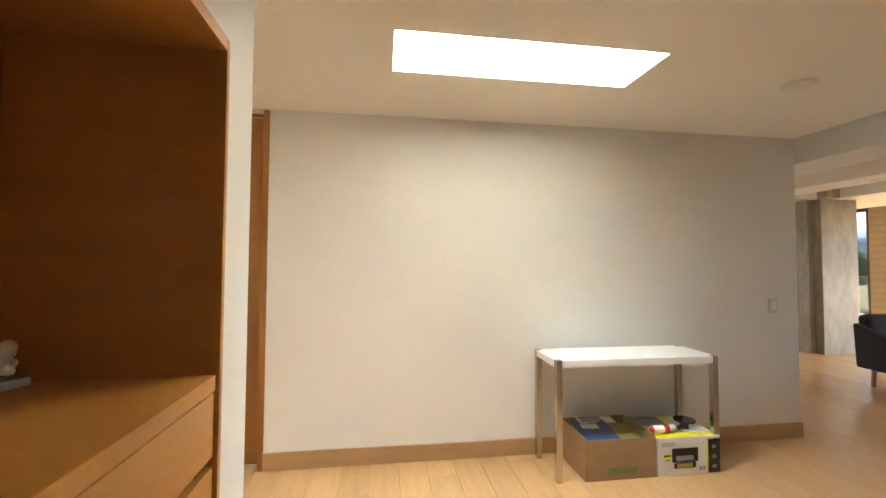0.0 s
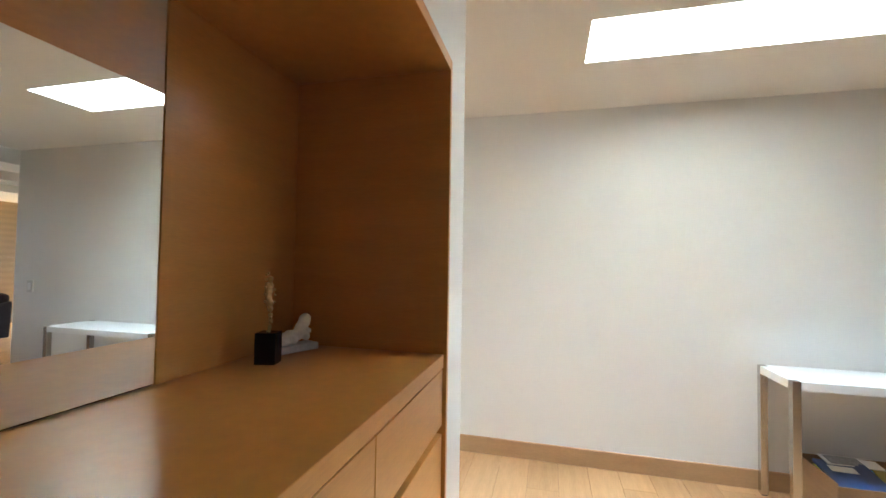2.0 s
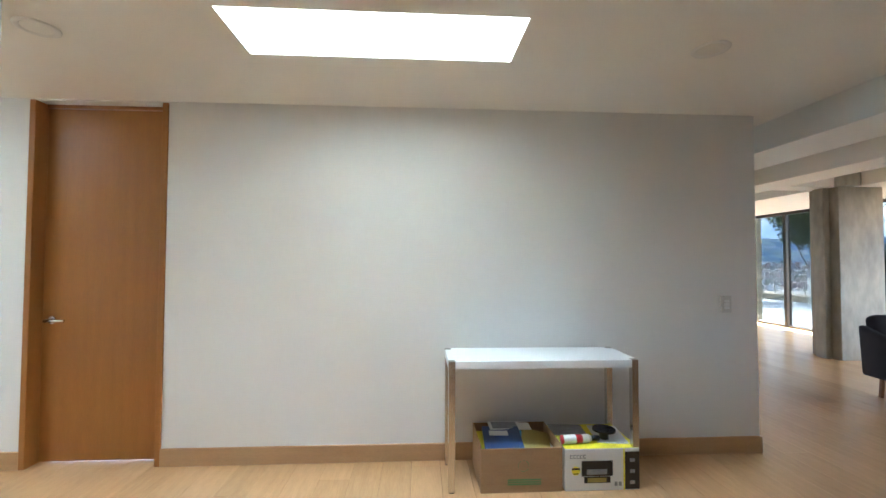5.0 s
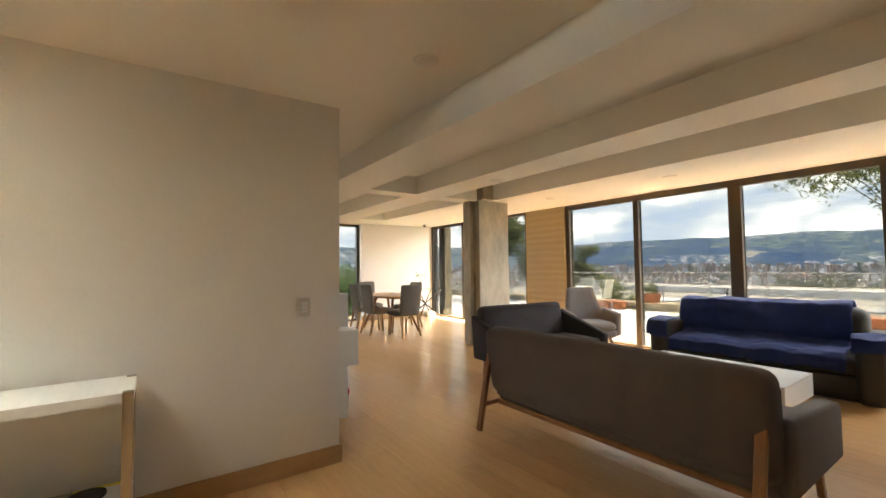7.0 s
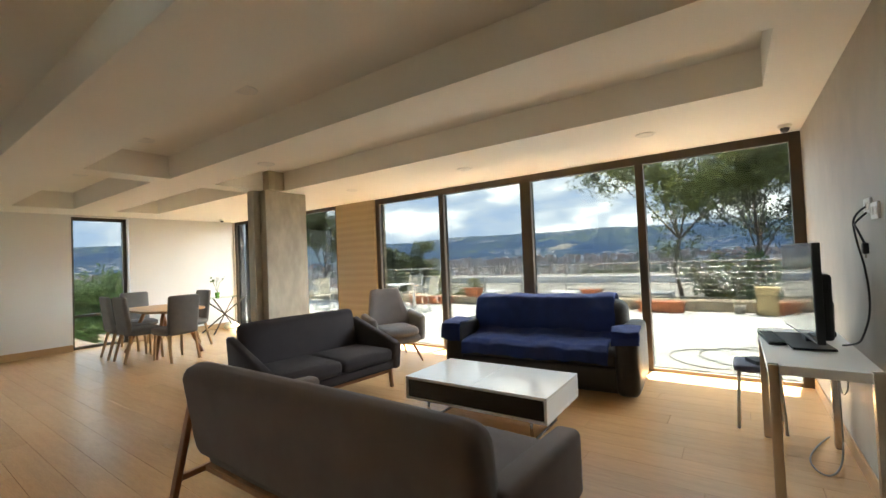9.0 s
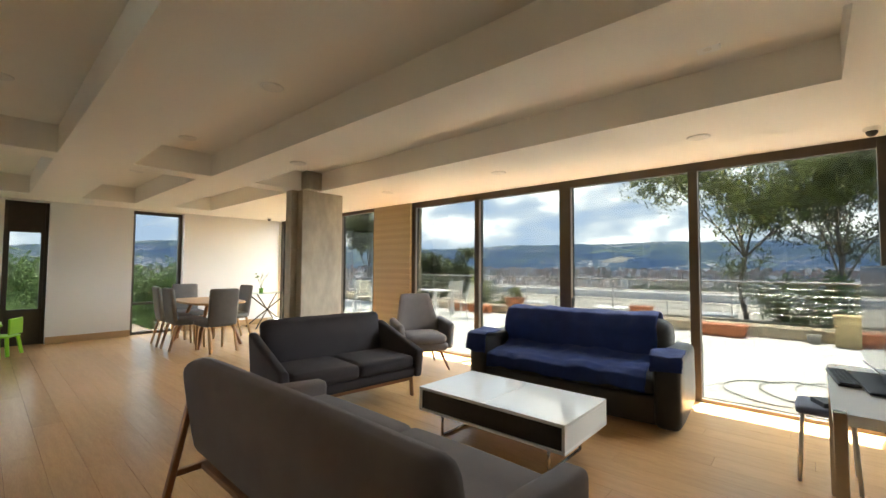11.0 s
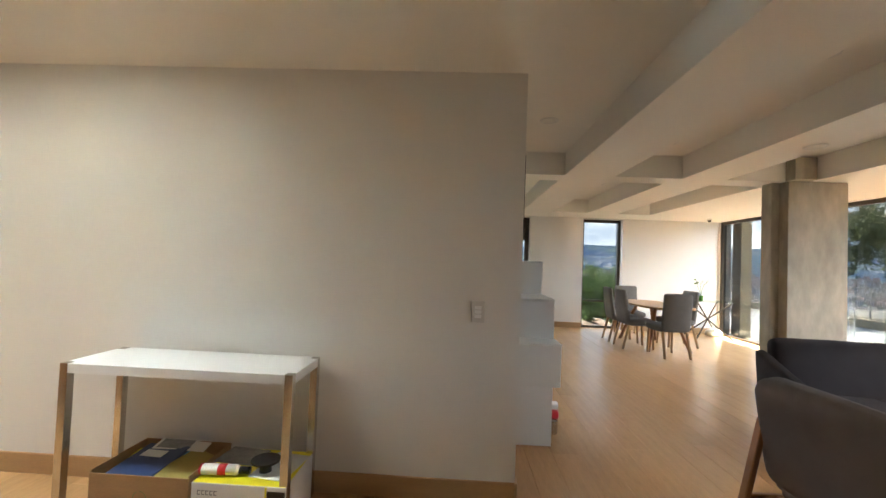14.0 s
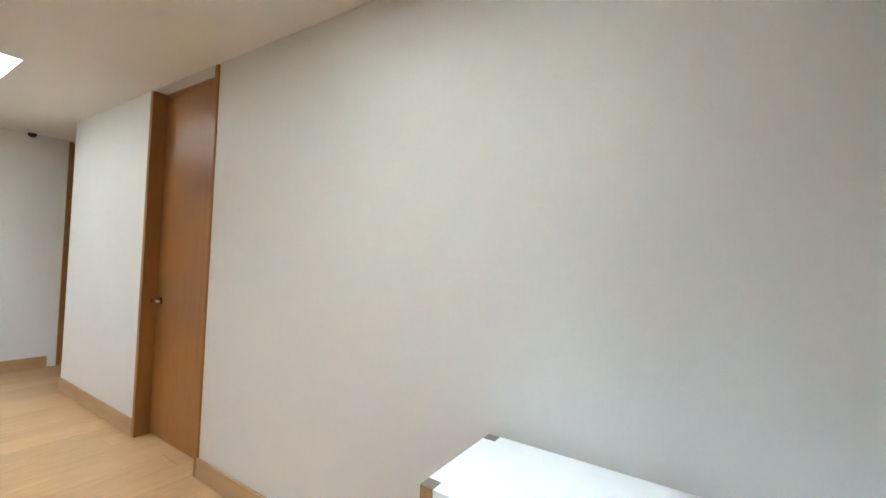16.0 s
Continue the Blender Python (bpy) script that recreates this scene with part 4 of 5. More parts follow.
def armchair():
    s = thing("armchair", "taupe shell armchair with flared walnut legs", "armchair", pose(8.02, 4.25, 0, 0, 0, -28))
    m = Matrix.Translation((0, 0.22, 0.4)) @ pose(0, 0, 0, -14) @ Matrix.Translation((0, -0.22, -0.4))
    bm = bmesh.new()
    box(bm, -0.27, 0.27, 0.20, 0.30, 0.28, 0.98)
    bmesh.ops.subdivide_edges(bm, edges=bm.edges[:], cuts=6, use_grid_fill=True)
    for v in bm.verts:
        k = max(0, min(1, (v.co.z - 0.45) / 0.5))
        v.co.x *= 1.0 + 0.18 * (1 - k) - 0.22 * k
        v.co.y -= 0.10 * (abs(v.co.x) / 0.3) ** 2 * (1 - 0.5 * k)
    bmesh.ops.smooth_vert(bm, verts=bm.verts[:], factor=0.5, use_axis_x=True, use_axis_y=True, use_axis_z=True)
    bmesh.ops.transform(bm, matrix=m, verts=bm.verts)
    part("backrest", bm, ARMFAB, s, smooth=True)
    soft_box("seat_base", ARMFAB, s, (-0.29, 0.29, -0.28, 0.28, 0.25, 0.36), 0.05, 0.01)
    soft_box("seat_cushion", ARMFAB, s, (-0.25, 0.25, -0.31, 0.20, 0.35, 0.46), 0.05, 0.02)
    for sx in (-1, 1):
        bm = bmesh.new()
        vs = box(bm, sx * 0.26, sx * 0.36, -0.27, 0.26, 0.27, 0.60)
        for v in vs:
            if v.co.z > 0.5:
                v.co.x += sx * 0.04
                if v.co.y > 0:
                    v.co.z += 0.05
                else:
                    v.co.y += 0.04
        bmesh.ops.bevel(bm, geom=bm.edges[:], offset=0.045, segments=4, profile=0.5, affect="EDGES")
        part("armrest", bm, ARMFAB, s, smooth=True)
        for sy in (-1, 1):
            bm = bmesh.new()
            rod(bm, (sx * 0.29, sy * 0.30, 0.0), (sx * 0.19, sy * 0.19, 0.26), 0.011, 0.02)
            part("leg", bm, LEGWOOD, s, smooth=True)


armchair()


def blue_sofa():
    """Faces local -x; throw laid over back, seat and arms."""
    s = thing("leather_sofa", "black leather sofa with square arms", "sofa", pose(7.745, 1.075, 0, 0, 0, 4.5))
    L, D = 2.02, 0.92
    soft_box("base", LEATHER, s, (0.04, D - 0.02, 0.05, L - 0.05, 0.04, 0.28), 0.03, 0.004)
    soft_box("backrest", LEATHER, s, (0.56, D - 0.03, 0.17, L - 0.17, 0.26, 0.83), 0.09, 0.02, cuts=9)
    for a, b in ((0.19, L / 2 - 0.004), (L / 2 + 0.004, L - 0.19)):
        soft_box("seat_cushion", LEATHER, s, (0.05, 0.62, a, b, 0.27, 0.43), 0.05, 0.02)
    for a, b in ((0.0, 0.20), (L - 0.20, L)):
        soft_box("armrest", LEATHER, s, (0.0, D, a, b, 0.03, 0.615), 0.055, 0.008)
    t = thing("throw", "crumpled navy blue throw spread over a leather sofa", "throw", s.matrix_basis.copy())

    def cloth(name, rows, y0, y1, n=40):
        """A sheet hung along rows of (x, z), with small folds."""
        bm = bmesh.new()
        grid = []
        k = len(rows)
        dense = []
        for (xa, za), (xb, zb) in zip(rows, rows[1:]):
            dense += [(xa + (xb - xa) * i / 6, za + (zb - za) * i / 6) for i in range(6)]
        dense.append(rows[-1])
        for i in range(n + 1):
            y = y0 + (y1 - y0) * i / n
            line = []
            for j, (x, z) in enumerate(dense):
                w = noise.noise((x * 3, y * 5, z * 3)) * 0.028 + noise.noise((x * 8, y * 11, z * 8 + 4)) * 0.012 + 0.012
                edge = noise.noise((y * 6, 3.1, 0)) * 0.03 if j in (0, len(dense) - 1) else 0
                line.append(bm.verts.new((x - w - abs(edge) * 0.2, y + noise.noise((j * 0.3, y, 2)) * 0.01, z + w + edge)))
            grid.append(line)
        for a, b in zip(grid, grid[1:]):
            for j in range(len(a) - 1):
                bm.faces.new((a[j], a[j + 1], b[j + 1], b[j]))
        bmesh.ops.recalc_face_normals(bm, faces=bm.faces)
        bmesh.ops.solidify(bm, geom=bm.faces[:], thickness=0.008)
        part(name, bm, NAVY, t, smooth=True)

    cloth("back_sheet", [(0.93, 0.45), (0.925, 0.74), (0.90, 0.845), (0.76, 0.895), (0.60, 0.87), (0.53, 0.74), (0.515, 0.48)], 0.26, 1.86, 60)
    cloth("seat_sheet", [(0.515, 0.52), (0.40, 0.475), (0.22, 0.478), (0.08, 0.465), (0.015, 0.42), (0.005, 0.30)], 0.26, 1.80, 60)
    cloth("arm_sheet", [(0.22, 0.645), (0.14, 0.645), (0.06, 0.645), (-0.01, 0.62), (-0.022, 0.56), (-0.02, 0.50)], -0.02, 0.22, 12)
    cloth("arm_sheet", [(0.34, 0.645), (0.2, 0.645), (0.06, 0.645), (-0.01, 0.62), (-0.022, 0.55), (-0.022, 0.44)], 1.80, 2.04, 12)


blue_sofa()


def coffee_table():
    t = thing("coffee_table", "glossy white coffee table with open black shelf", "coffee table", pose(6.395, 1.41, 0, 0, 0, 0.5))
    w, d, h = 0.69, 1.24, 0.385
    pbox("tabletop", WHITEGLOSS, t, (0, w, 0, d / 2 - 0.0015, h - 0.022, h), 0.002, 1)
    pbox("tabletop", WHITEGLOSS, t, (0, w, d / 2 + 0.0015, d, h - 0.022, h), 0.002, 1)
    pbox("bottom_panel", WHITEGLOSS, t, (0, w, 0, d, 0.20, 0.218), 0.002, 1)
    pbox("side_panel", WHITEGLOSS, t, (0, w, 0, 0.022, 0.2185, h - 0.0225), 0.002, 1)
    pbox("side_panel", WHITEGLOSS, t, (0, w, d - 0.022, d, 0.2185, h - 0.0225), 0.002, 1)
    pbox("shelf_front", BLACK, t, (0.012, 0.03, 0.0225, d - 0.0225, 0.2185, h - 0.0225), 0.001, 1)
    pbox("shelf_front", BLACK, t, (w - 0.03, w - 0.012, 0.0225, d - 0.0225, 0.2185, h - 0.0225), 0.001, 1)
    for y in (0.16, d - 0.16):
        bm = bmesh.new()
        tube(bm, [(0.10, y, 0.198), (0.10, y, 0.012), (w - 0.10, y, 0.012), (w - 0.10, y, 0.198)], 0.0115, 10)
        part("sled_leg", bm, CHROME, t, "chrome sled leg", True)


coffee_table()


# ---- desk ----
side_table(pose(6.30, -0.20, 0) @ Matrix.Diagonal((1, 1.08, 1, 1)), "white laminate desk with chrome legs under a monitor")
mon = thing("monitor", "black flat monitor with a deep back on a foot", "monitor", pose(6.98, 0.02, 0.771, 0, 0, 6))
pbox("bezel", PLASTIC, mon, (-0.36, 0.36, -0.03, 0.006, 0.05, 0.59), 0.004)
pbox("screen", SCREEN, mon, (-0.35, 0.35, 0.0065, 0.0075, 0.062, 0.578), 0)
pbox("back", PLASTIC, mon, (-0.30, 0.30, -0.085, -0.031, 0.06, 0.42), 0.02)
pbox("neck", PLASTIC, mon, (-0.05, 0.05, -0.05, -0.01, 0.008, 0.1), 0.006)
pbox("foot", PLASTIC, mon, (-0.26, 0.26, -0.10, 0.09, 0.0, 0.012), 0.004)
kb = thing("keyboard", "black keyboard lying on the desk", "keyboard", pose(7.02, 0.17, 0.771, 0, 0, 6))
pbox("body", PLASTIC, kb, (-0.2, 0.2, -0.05, 0.035, 0, 0.014), 0.004)
for r in range(4):
    for k in range(12):
        pbox("key", BLACK, kb, (-0.19 + k * 0.0318, -0.162 + k * 0.0318, -0.045 + r * 0.019, -0.029 + r * 0.019, 0.0142, 0.019), 0.001, 1)
router = thing("router", "black router with two upright antennas", "router", pose(7.30, -0.12, 0.771))
pbox("body", PLASTIC, router, (-0.09, 0.09, -0.05, 0.05, 0, 0.03), 0.006)
for x in (-0.07, 0.07):
    bm = bmesh.new()
    rod(bm, (x, -0.04, 0.02), (x + 0.01, -0.045, 0.21), 0.006)
    part("antenna", bm, PLASTIC, router)


def curve_cable(name, pts, r, material, label, cat="cable"):
    cu = bpy.data.curves.new(name, "CURVE")
    cu.dimensions, cu.bevel_depth, cu.bevel_resolution, cu.resolution_u = "3D", r, 2, 10
    sp = cu.splines.new("NURBS")
    sp.points.add(len(pts) - 1)
    for q, p in zip(sp.points, pts):
        q.co = (*p, 1)
    sp.use_endpoint_u, sp.order_u = True, 3
    ob = new(name, cu)
    me = bpy.data.meshes.new_from_object(ob.evaluated_get(bpy.context.evaluated_depsgraph_get()))
    bpy.data.objects.remove(ob)
    me.materials.clear()
    me.materials.append(material)
    return tagged(new(name, me), label, cat)


yw = YS + 0.012
curve_cable("power_cable", [(6.62, YS + 0.012, 1.53), (6.72, YS + 0.05, 1.50), (6.78, yw + 0.02, 1.38), (6.70, yw, 1.2), (6.66, yw, 1.0), (6.74, yw + 0.02, 0.86), (6.82, yw + 0.03, 0.80), (6.9, -0.15, 0.778)], 0.005, PLASTIC, "black power cable hanging from a wall socket")
curve_cable("loose_plug_cable", [(6.62, YS + 0.012, 1.50), (6.64, YS + 0.06, 1.45), (6.58, yw + 0.05, 1.43), (6.54, yw + 0.04, 1.38), (6.53, yw + 0.03, 1.34)], 0.005, PLASTIC, "loose black cable with dangling plug")
plug = thing("plug", "black two-pin plug hanging on a cable", "plug", pose(6.53, yw + 0.03, 1.32))
pbox("body", PLASTIC, plug, (-0.016, 0.016, -0.012, 0.012, -0.025, 0.03), 0.006)
for x in (-0.009, 0.009):
    bm = bmesh.new()
    rod(bm, (x, 0, -0.025), (x, 0, -0.045), 0.0025)
    part("pin", bm, CHROME, plug)
curve_cable("grey_cable", [(7.2, -0.13, 0.776), (7.3, -0.19, 0.72), (7.42, -0.19, 0.5), (7.3, -0.18, 0.25), (7.1, -0.15, 0.02), (6.9, -0.05, 0.007), (7.1, 0.02, 0.007), (7.4, -0.06, 0.007), (7.6, -0.15, 0.01)], 0.005, CABLE, "tangled grey cable under the desk")
curve_cable("grey_cable", [(7.0, -0.15, 0.70), (6.95, -0.18, 0.55), (7.1, -0.16, 0.42), (7.25, -0.17, 0.56), (7.3, -0.15, 0.70)], 0.004, CABLE, "looped grey cable below the desk")
curve_cable("black_cable", [(7.2, 0.12, 0.715), (7.22, 0.16, 0.5), (7.35, 0.18, 0.36), (7.5, 0.16, 0.42), (7.56, 0.14, 0.455)], 0.004, PLASTIC, "black cable drooping to the stool")
for x, z, w in ((6.62, 1.53, 0.12), (6.49, 1.50, 0.12), (6.68, 0.34, 0.12)):
    s = thing("wall_socket", "white double wall socket", "socket", pose(x, YS, z))
    pbox("plate", WHITETOP, s, (-w / 2, w / 2, 0.0, 0.012, -0.04, 0.04), 0.003)
    for dx in (-0.028, 0.028):
        pbox("insert", PAPER, s, (dx - 0.02, dx + 0.02, 0.0122, 0.0145, -0.02, 0.02), 0.001, 1)
stool = thing("stool", "small stool with grey-blue seat and thin steel legs", "stool", pose(7.68, 0.22, 0))
soft_box("seat", mat("stool_vinyl", (0.09, 0.10, 0.15), 0.5), stool, (-0.15, 0.15, -0.15, 0.15, 0.42, 0.465), 0.015, 0.004)
for sx in (-1, 1):
    for sy in (-1, 1):
        bm = bmesh.new()
        rod(bm, (sx * 0.16, sy * 0.14, 0), (sx * 0.13, sy * 0.12, 0.42), 0.011)
        part("leg", bm, STEEL, stool, smooth=True)
stack("gadget", "flat black device lying on the stool", "device", PLASTIC, (-0.08, 0.08, -0.05, 0.05, 0, 0.03), pose(7.66, 0.22, 0.468, 0, 0, 25))


# ---- dining corner ----
def dining_chair(m):
    c = thing("dining_chair", "grey upholstered high-back dining chair with beech legs", "chair", m, "chairs round the dining table")
    soft_box("seat", CHAIRFAB, c, (-0.23, 0.23, -0.22, 0.24, 0.40, 0.49), 0.03, 0.012)
    mm = Matrix.Translation((0, -0.22, 0.45)) @ pose(0, 0, 0, 7) @ Matrix.Translation((0, 0.22, -0.45))
    soft_box("backrest", CHAIRFAB, c, (-0.215, 0.215, -0.25, -0.19, 0.42, 0.985), 0.025, 0.008, m=mm)
    for sx in (-1, 1):
        bm = bmesh.new()
        bar(bm, (sx * 0.20, 0.21, 0.0), (sx * 0.19, 0.19, 0.41), 0.034, 0.034)
        part("leg", bm, LIGHTWOOD, c)
        bm = bmesh.new()
        bar(bm, (sx * 0.20, -0.30, 0.0), (sx * 0.19, -0.20, 0.41), 0.034, 0.034)
        part("leg", bm, LIGHTWOOD, c)
    return c


ch = dining_chair(pose(6.55, 7.45, 0, 0, 0, 4))
for m in (pose(6.30, 8.02, 0, 0, 0, -88), pose(6.29, 8.60, 0, 0, 0, -93), pose(6.70, 9.30, 0, 0, 0, 176), pose(7.12, 8.35, 0, 0, 0, 92)):
    copy_thing(ch, m)
dt = thing("dining_table", "oval walnut dining table with splayed legs", "table", pose(6.70, 8.28, 0))
bm = bmesh.new()
n = 40
rim = []
for r, z in ((0.985, 0.712), (1.0, 0.722), (1.0, 0.736), (0.99, 0.744)):
    ring = []
    for i in range(n):
        a = 2 * math.pi * i / n
        ca, sa = math.cos(a), math.sin(a)
        ring.append(bm.verts.new((r * 0.44 * math.copysign(abs(ca) ** 0.5, ca), r * 0.82 * math.copysign(abs(sa) ** 0.5, sa), z)))
    rim.append(ring)
for p, q in zip(rim, rim[1:]):
    for i in range(n):
        bm.faces.new((p[i], p[(i + 1) % n], q[(i + 1) % n], q[i]))
bm.faces.new(rim[0][::-1])
bm.faces.new(rim[-1])
part("tabletop", bm, LIGHTWOOD, dt)
for sx in (-1, 1):
    for sy in (-1, 1):
        bm = bmesh.new()
        bar(bm, (sx * 0.34, sy * 0.62, 0.0), (sx * 0.12, sy * 0.36, 0.711), 0.05, 0.045)
        part("leg", bm, LEGWOOD, dt)
pbox("apron", LEGWOOD, dt, (-0.14, 0.14, -0.42, 0.42, 0.665, 0.711), 0.004)

gt = thing("glass_table", "small glass-top table on crossed dark metal legs", "table", pose(8.33, 9.45, 0))
pbox("tabletop", TABLEGLASS, gt, (-0.42, 0.42, -0.3, 0.3, 0.74, 0.75), 0.003)
for sx in (-1, 1):
    for sy in (-1, 1):
        bm = bmesh.new()
        rod(bm, (sx * 0.36, sy * 0.26, 0.0), (-sx * 0.34, -sy * 0.24, 0.739), 0.014)
        part("leg", bm, BRONZE, gt, "dark metal leg", True)
bm = bmesh.new()
bmesh.ops.create_uvsphere(bm, u_segments=12, v_segments=8, radius=0.03, matrix=Matrix.Translation((0, 0, 0.37)))
part("hub", bm, BLACK, gt, smooth=True)
vase = thing("flower_vase", "small green glass vase with white orchid stems", "vase", pose(8.16, 9.40, 0.7505))
bm = bmesh.new()
rod(bm, (0, 0, 0), (0, 0, 0.11), 0.035, 0.05, seg=16)
part("pot", bm, mat("green_glass", (0.12, 0.30, 0.05), 0.15), vase, smooth=True)
rs = random.Random(5)
for k in range(3):
    p = [(0, 0, 0.1), (0.03 * (k - 1), 0.01, 0.22), (0.08 * (k - 1), 0.02 * k, 0.33), (0.12 * (k - 1) + 0.03, 0.0, 0.40)]
    bm = bmesh.new()
    tube(bm, p, 0.004, 5)
    part("stem", bm, LEAFB, vase)
    bm = bmesh.new()
    for i in range(7):
        q = Vector(p[2]).lerp(Vector(p[3]), i / 6) + Vector((rs.uniform(-.03, .03), rs.uniform(-.03, .03), rs.uniform(-.02, .04)))
        for a in range(5):
            mm = Matrix.Translation(q) @ Euler((rs.uniform(0, 6), rs.uniform(0, 6), a * 1.25)).to_matrix().to_4x4() @ Matrix.Diagonal((1, 0.6, 0.12, 1))
            bmesh.ops.create_icosphere(bm, subdivisions=1, radius=0.022, matrix=mm)
    part("blossom", bm, PAPER if k else LEAFB, vase)
cush = thing("floor_cushion", "small pale bundle lying by the wall", "cushion", pose(8.62, 9.72, 0))
soft_box("cover", CREAM, cush, (-0.14, 0.14, -0.09, 0.09, 0.002, 0.12), 0.05, 0.02)

kid = thing("child_chair", "lime green plastic child chair", "chair", pose(4.24, 9.28, 0, 0, 0, 60))
pbox("seat", LIME, kid, (-0.15, 0.15, -0.15, 0.15, 0.27, 0.295), 0.01)
pbox("backrest", LIME, kid, (-0.15, 0.15, -0.17, -0.14, 0.31, 0.55), 0.012)
for sx in (-1, 1):
    for sy in (-1, 1):
        bm = bmesh.new()
        bar(bm, (sx * 0.16, sy * 0.16, 0), (sx * 0.12, sy * 0.12, 0.28), 0.04, 0.04)
        part("leg", bm, LIME, kid)
kt = thing("child_table", "lime green plastic child table", "table", pose(3.98, 9.10, 0))
pbox("tabletop", LIME, kt, (-0.25, 0.25, -0.25, 0.25, 0.46, 0.50), 0.015)
for sx in (-1, 1):
    for sy in (-1, 1):
        bm = bmesh.new()
        bar(bm, (sx * 0.21, sy * 0.21, 0), (sx * 0.19, sy * 0.19, 0.465), 0.06, 0.06)
        part("leg", bm, LIME, kt)
bowl = thing("indigo_plant", "small pot with indigo blooms beside the armchair", "plant", pose(7.45, 4.62, 0))
bm = bmesh.new()
rod(bm, (0, 0, 0), (0, 0, 0.5), 0.012)
rod(bm, (0, 0, 0), (0, 0, 0.02), 0.12, seg=20)
rod(bm, (0, 0, 0.5), (0, 0, 0.58), 0.05, 0.08, seg=16)
part("stand", bm, BLACK, bowl)
bm = bmesh.new()
for i in range(40):
    mm = Matrix.Translation((rs.uniform(-.08, .08), rs.uniform(-.08, .08), 0.60 + rs.uniform(-.02, .12))) @ Euler((rs.uniform(0, 6), rs.uniform(0, 6), 0)).to_matrix().to_4x4() @ Matrix.Diagonal((1, 0.4, 0.15, 1))
    bmesh.ops.create_icosphere(bm, subdivisions=1, radius=0.035, matrix=mm)
part("bloom", bm, mat("indigo_petal", (0.06, 0.03, 0.35), 0.6), bowl)


# ---- terrace ----
XR = 14.75
kerb = thing("terrace_kerb", "low tan stone kerb along the terrace", "kerb", kind="structure")
for i in range(12):
    pbox("stone", KERB, kerb, (14.40, 14.95, -9 + i * 2.083, -9 + (i + 1) * 2.083 - 0.006, -0.3, 0.20), 0.01, 1)
rail = thing("railing", "steel railing with thin horizontal bars", "railing")
y = -8.4
while y < 16:
    bm = bmesh.new()
    box(bm, XR - 0.025, XR + 0.025, y - 0.008, y + 0.008, 0.2, 1.06, 0.002, 1)
    part("post", bm, STEEL, rail)
    y += 1.25
for k, z in enumerate((0.42, 0.55, 0.68, 0.81, 0.94)):
    bm = bmesh.new()
    rod(bm, (XR, -9, z), (XR, 16, z), 0.007, seg=6)
    part("bar", bm, STEEL, rail)
bm = bmesh.new()
rod(bm, (XR, -9, 1.07), (XR, 16, 1.07), 0.022, seg=10)
part("handrail", bm, STEEL, rail)


def leafy(bm, c, r, n, size, rnd, flat=0.8):
    for _ in range(n):
        d = Vector((rnd.gauss(0, 1), rnd.gauss(0, 1), rnd.gauss(0, 1) * flat)).normalized() * r * rnd.uniform(0.35, 1.0) ** 0.5
        p = Vector(c) + d
        e = Euler((rnd.uniform(-0.9, 0.9) + math.pi / 2 * rnd.choice((0, 1)), rnd.uniform(-0.9, 0.9), rnd.uniform(0, 6.3))).to_matrix()
        s = size * rnd.uniform(0.6, 1.3)
        q = [p + e @ Vector(v) for v in ((-s * 0.22, 0, 0), (0, -s, 0), (s * 0.22, 0, 0.02), (0, s, 0))]
        bm.faces.new([bm.verts.new(v) for v in q])


def pot(x, y, w, d, h, label, plant, cat="planter", z=-0.02):
    p = thing("planter", label, cat, pose(x, y, z))
    bm = bmesh.new()
    vs = box(bm, -w / 2, w / 2, -d / 2, d / 2, 0, h)
    for v in vs:
        if v.co.z < 0.01:
            v.co.x *= 0.85
            v.co.y *= 0.92
    bmesh.ops.bevel(bm, geom=bm.edges[:], offset=0.012, segments=2, affect="EDGES")
    part("pot", bm, TERRACOTTA if plant != 2 else OCHREPOT, p)
    pbox("rim", TERRACOTTA if plant != 2 else OCHREPOT, p, (-w / 2 - 0.015, w / 2 + 0.015, -d / 2 - 0.015, d / 2 + 0.015, h - 0.04, h + 0.004), 0.006)
    if plant == 1:
        bm = bmesh.new()
        leafy(bm, (0, 0, h + 0.14), 0.2, 120, 0.08, random.Random(int(x * 100 + y * 7)))
        part("leaves", bm, LEAFY, p)


pot(14.1, 1.75, 0.30, 0.95, 0.24, "long terracotta trough on the terrace", 0)
pot(14.2, -0.80, 0.30, 1.0, 0.26, "long terracotta trough on the terrace", 0)
pot(14.15, -0.15, 0.36, 0.36, 0.55, "tall ochre stoneware planter on the terrace", 2)
pot(14.60, 3.38, 0.34, 0.46, 0.24, "square terracotta pot on the stone kerb", 0, z=0.2)
pot(14.60, 6.90, 0.36, 0.44, 0.26, "square terracotta pot with yellow-green plant on the kerb", 1, z=0.2)
pot(14.15, 7.62, 0.26, 0.28, 0.24, "small square terracotta pot on the terrace", 0)
pot(14.15, 8.02, 0.30, 0.34, 0.24, "small square terracotta pot on the terrace", 0)
pot(14.15, 8.70, 0.30, 0.60, 0.30, "terracotta trough on the terrace", 0)
sp = thing("small_pot", "small grey flowerpot by the kerb", "planter", pose(14.2, 0.30, -0.02))
bm = bmesh.new()
rod(bm, (0, 0, 0), (0, 0, 0.17), 0.08, 0.11, seg=16)
part("pot", bm, ROOFGREY, sp, smooth=True)
bm = bmesh.new()
rod(bm, (0, 0, 0.17), (0.02, 0, 0.75), 0.008, 0.004)
part("stem", bm, BARK, sp)
